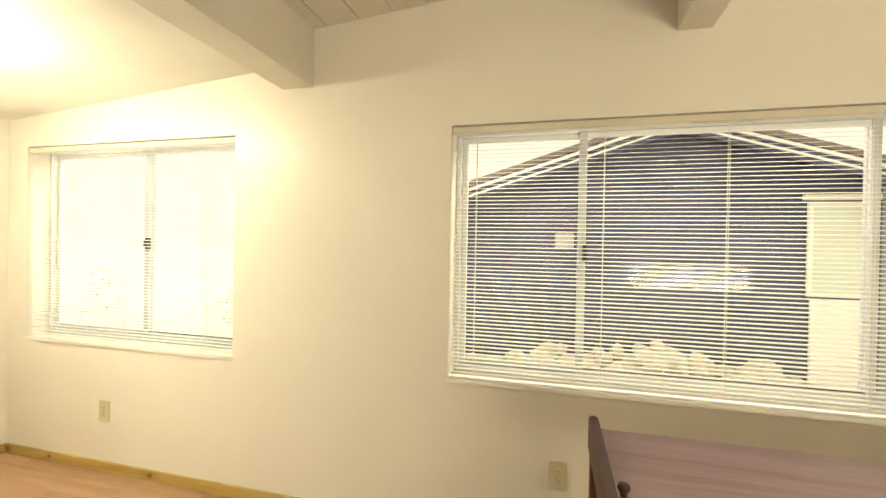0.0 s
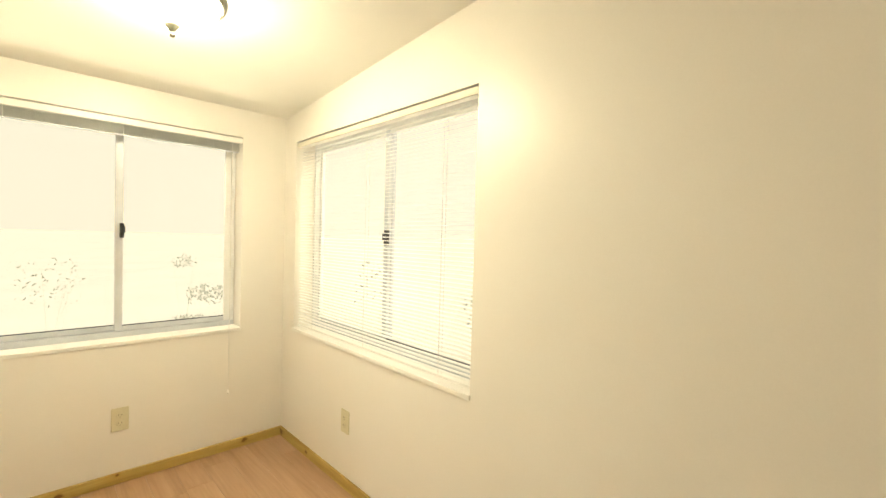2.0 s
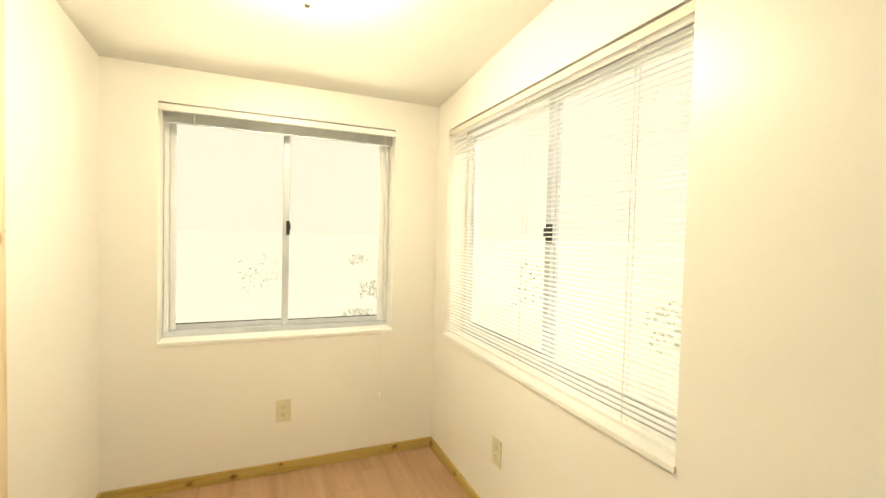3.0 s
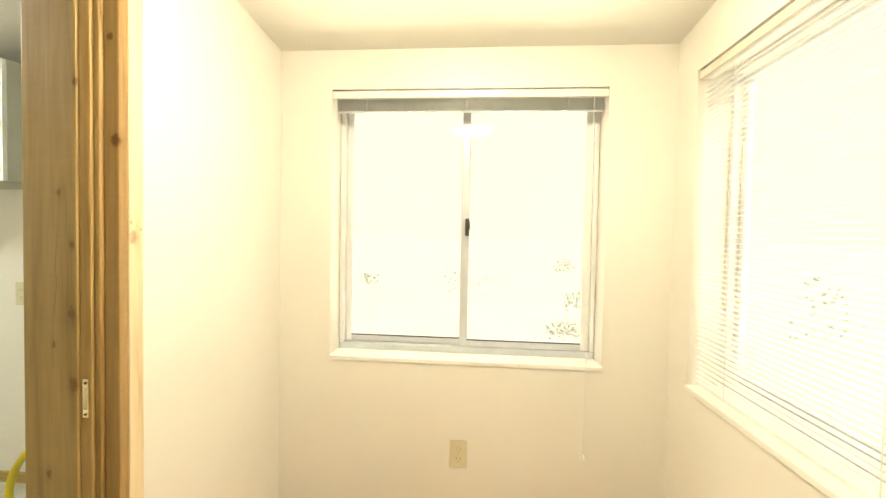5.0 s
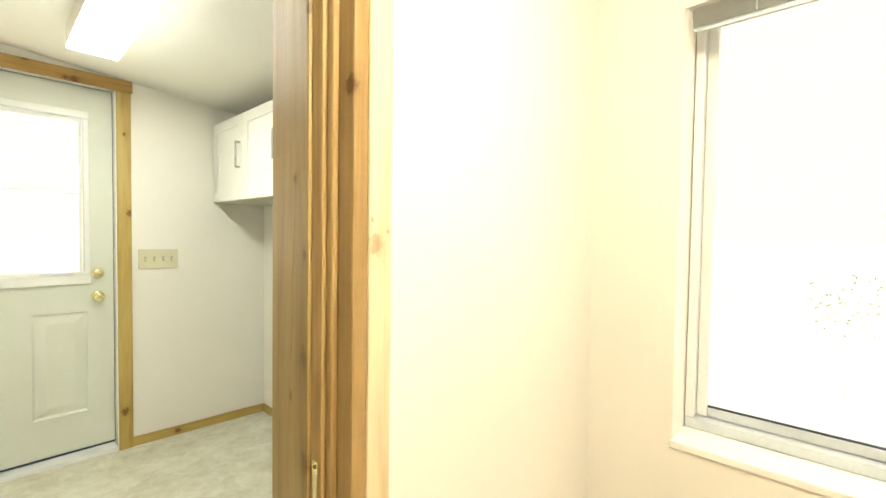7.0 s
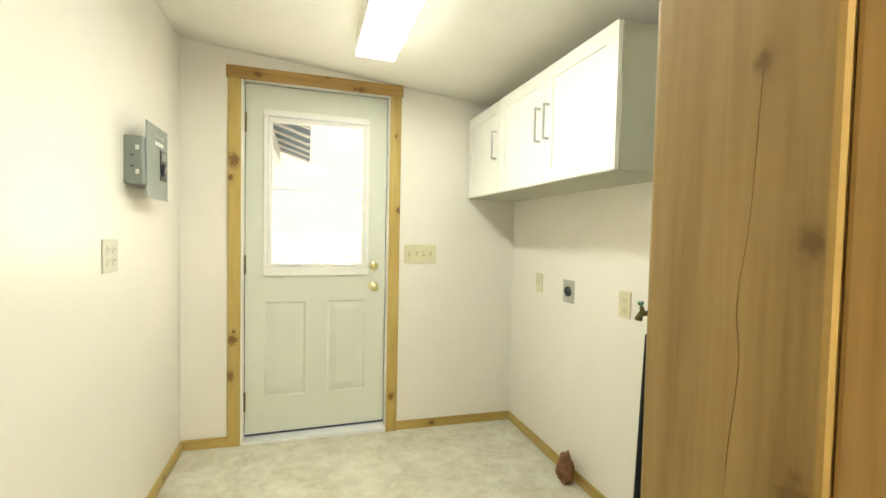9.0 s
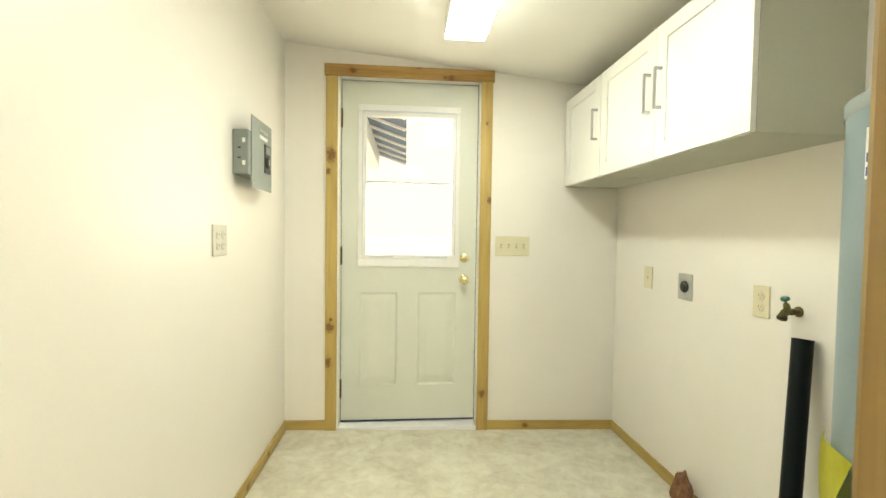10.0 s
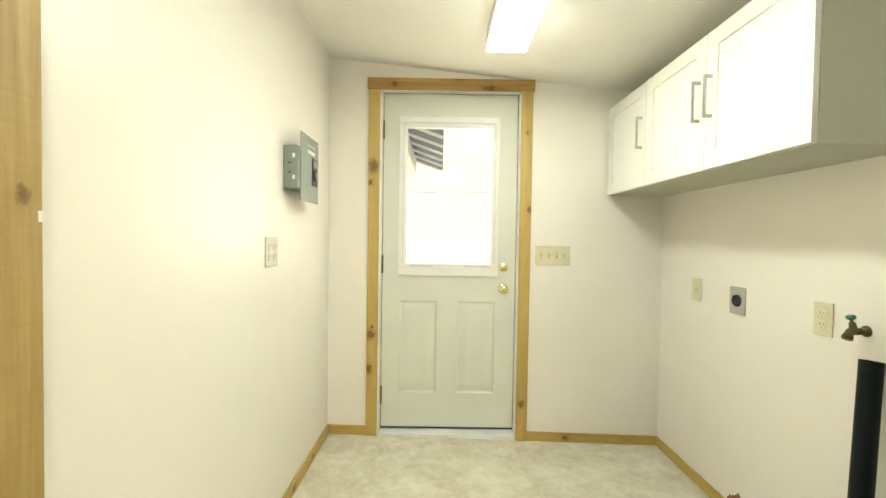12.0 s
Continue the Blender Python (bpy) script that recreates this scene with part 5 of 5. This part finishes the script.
def rock_bank():
    """Pale stones piled along the foot of the neighbour's wall."""
    e = base("rock_bank", 0.6, 4.6, -0.45, "bank of pale stones below the neighbour house", "stone bank")
    stone = mottled("pale_stone", (0.40, 0.38, 0.35), (0.58, 0.56, 0.50), 0.85, 0, 1.6, 25, 0.3, 0.01)
    rnd = random.Random(9)
    shapes = []
    for s in range(6):
        bm = bmesh.new()
        bmesh.ops.create_icosphere(bm, subdivisions=2, radius=1.0)
        for v in bm.verts:
            v.co *= 1 + 0.35 * noise.noise(v.co * 1.3 + Vector((s * 5, 1, 2)))
        me = bpy.data.meshes.new("stone")
        bm.to_mesh(me)
        bm.free()
        me.materials.append(stone)
        shapes.append(me)
    for k in range(290):
        u, d = rnd.uniform(-1.8, 2.1), rnd.random()
        s = rnd.uniform(0.05, 0.12)
        o = new("stone", rnd.choice(shapes))
        o.matrix_world = pose(u, 3.75 + 1.2 * d, -0.42 + 0.8 * d ** 1.2 * (0.9 + 0.1 * math.sin(u * 1.9)), rnd.uniform(0, 360), rnd.uniform(0, 360), 0) @ Matrix.Diagonal((s * 1.3, s, s * 0.8, 1))
        hang(o, e)
    bm = bmesh.new()
    g = [[bm.verts.new((-1.9 + 4.05 * i / 20, 3.7 + 1.3 * j / 6, -0.47 + 0.78 * (j / 6) ** 1.2 * (0.9 + 0.1 * math.sin((-1.9 + 4.05 * i / 20) * 1.9)))) for j in range(7)] for i in range(21)]
    for i in range(20):
        for j in range(6):
            bm.faces.new((g[i][j], g[i + 1][j], g[i + 1][j + 1], g[i][j + 1]))
    piece("earth", bm, mottled("grey_earth", (0.48, 0.46, 0.41), (0.58, 0.555, 0.50), 0.9, 0, 2.0, 30, 0.4, 0.01), e)
    return e


rock_bank()


def shrub(x, y, h, w, n, label, seed, clear):
    """Stems and many small leaves with gaps between them."""
    rnd = random.Random(seed)
    e = base("shrub", x, y, -0.45, label, "shrub", "yard shrubs")
    for k in range(3):
        a = rnd.uniform(0, 6.28)
        piece("stem", tube([(x, y, -0.45), (x + 0.2 * w * math.cos(a), y + 0.2 * w * math.sin(a), -0.45 + 0.5 * h), (x + 0.42 * w * math.cos(a), y + 0.42 * w * math.sin(a), -0.45 + 0.9 * h)], [0.0012, 0.0009, 0.0006], 5), GROUND_STEM, e)
    vs, fs = [], []
    for k in range(2 * n):
        a, r, z = rnd.uniform(0, 6.28), w * 0.5 * math.sqrt(rnd.random()), h * (clear + (1 - clear) * rnd.random())
        c = Vector((x + r * math.cos(a), y + r * math.sin(a), -0.45 + z * (1.03 - 0.12 * r / w)))
        s = rnd.uniform(0.010, 0.030)
        d = Vector((rnd.uniform(-1, 1), rnd.uniform(-1, 1), rnd.uniform(-0.3, 1))).normalized()
        t = d.orthogonal().normalized()
        i = len(vs)
        vs += [c - d * s, c + t * s * 0.45 + d.cross(t) * 0.006, c + d * s, c - t * s * 0.45 + d.cross(t) * 0.006]
        fs.append((i, i + 1, i + 2, i + 3))
    me = bpy.data.meshes.new("leaves")
    me.from_pydata([tuple(v) for v in vs], [], fs)
    me.materials.append(LEAF)
    o = hang(new("leaves", me), e)
    tagged(o, kind="stuff")
    return e


shrub(-7.0, 2.98, 1.02, 0.60, 150, "low grey-green shrub in the yard", 1, 0.80)
shrub(-6.7, 3.22, 0.80, 0.34, 70, "low grey-green shrub in the yard", 2, 0.78)
shrub(-6.6, 2.60, 0.70, 0.42, 110, "low grey-green shrub in the yard", 3, 0.78)
shrub(-6.8, 3.30, 0.66, 0.30, 70, "low grey-green shrub in the yard", 6, 0.80)
shrub(-7.6, 2.78, 1.40, 0.34, 36, "sparse grey-green shrub in the yard", 7, 0.90)
shrub(-8.2, 1.35, 1.35, 0.75, 54, "sparse grey-green shrub in the yard", 8, 0.55)
shrub(-6.0, 0.38, 1.30, 0.24, 22, "sparse grey-green shrub in the yard", 9, 0.92)
shrub(-4.65, 4.02, 1.45, 0.40, 40, "sparse grey-green shrub in the yard", 4, 0.70)
shrub(-2.75, 3.72, 1.36, 0.26, 40, "sparse grey-green shrub in the yard", 5, 0.80)

# ---- floor planks ----
OAK = wood("oak_laminate", "x", (0.43, 0.275, 0.165), (0.36, 0.22, 0.125), (0.28, 0.165, 0.088), fine=0.8, rough=0.33)


def planks(parent, x0, x1, y0, y1, w=0.125, length=1.22):
    rnd = random.Random(4)
    n = int(math.ceil((y1 - y0) / w))
    cache = {}
    for k in range(n):
        a, b = y0 + k * w, min(y0 + (k + 1) * w, y1)
        x = x0 - rnd.uniform(0, length)
        while x < x1:
            c, d = max(x, x0), min(x + length, x1)
            x += length
            if d - c < 0.02:
                continue
            key = (round(d - c, 3), round(b - a, 3))
            if key not in cache:
                bm = rbox((0.0004, 0.0004, -0.0115), (key[0] - 0.0004, key[1] - 0.0004, 0.0), 0)
                top = [e for e in bm.edges if all(v.co.z > -0.001 for v in e.verts)]
                bmesh.ops.bevel(bm, geom=top, offset=0.0008, segments=1, affect="EDGES")
                me = bpy.data.meshes.new("plank")
                bm.to_mesh(me)
                bm.free()
                me.materials.append(OAK)
                cache[key] = me
            o = new("plank", cache[key])
            o.location = (c, a, FLOOR_N + rnd.uniform(-0.0003, 0))
            hang(o, parent)


planks(floor_sub, B_X, 3.2, C_BACK + 0.112, A_Y)
planks(floor_south, F_BACK + 0.001, 3.2, -2.2, C_BACK + 0.11)
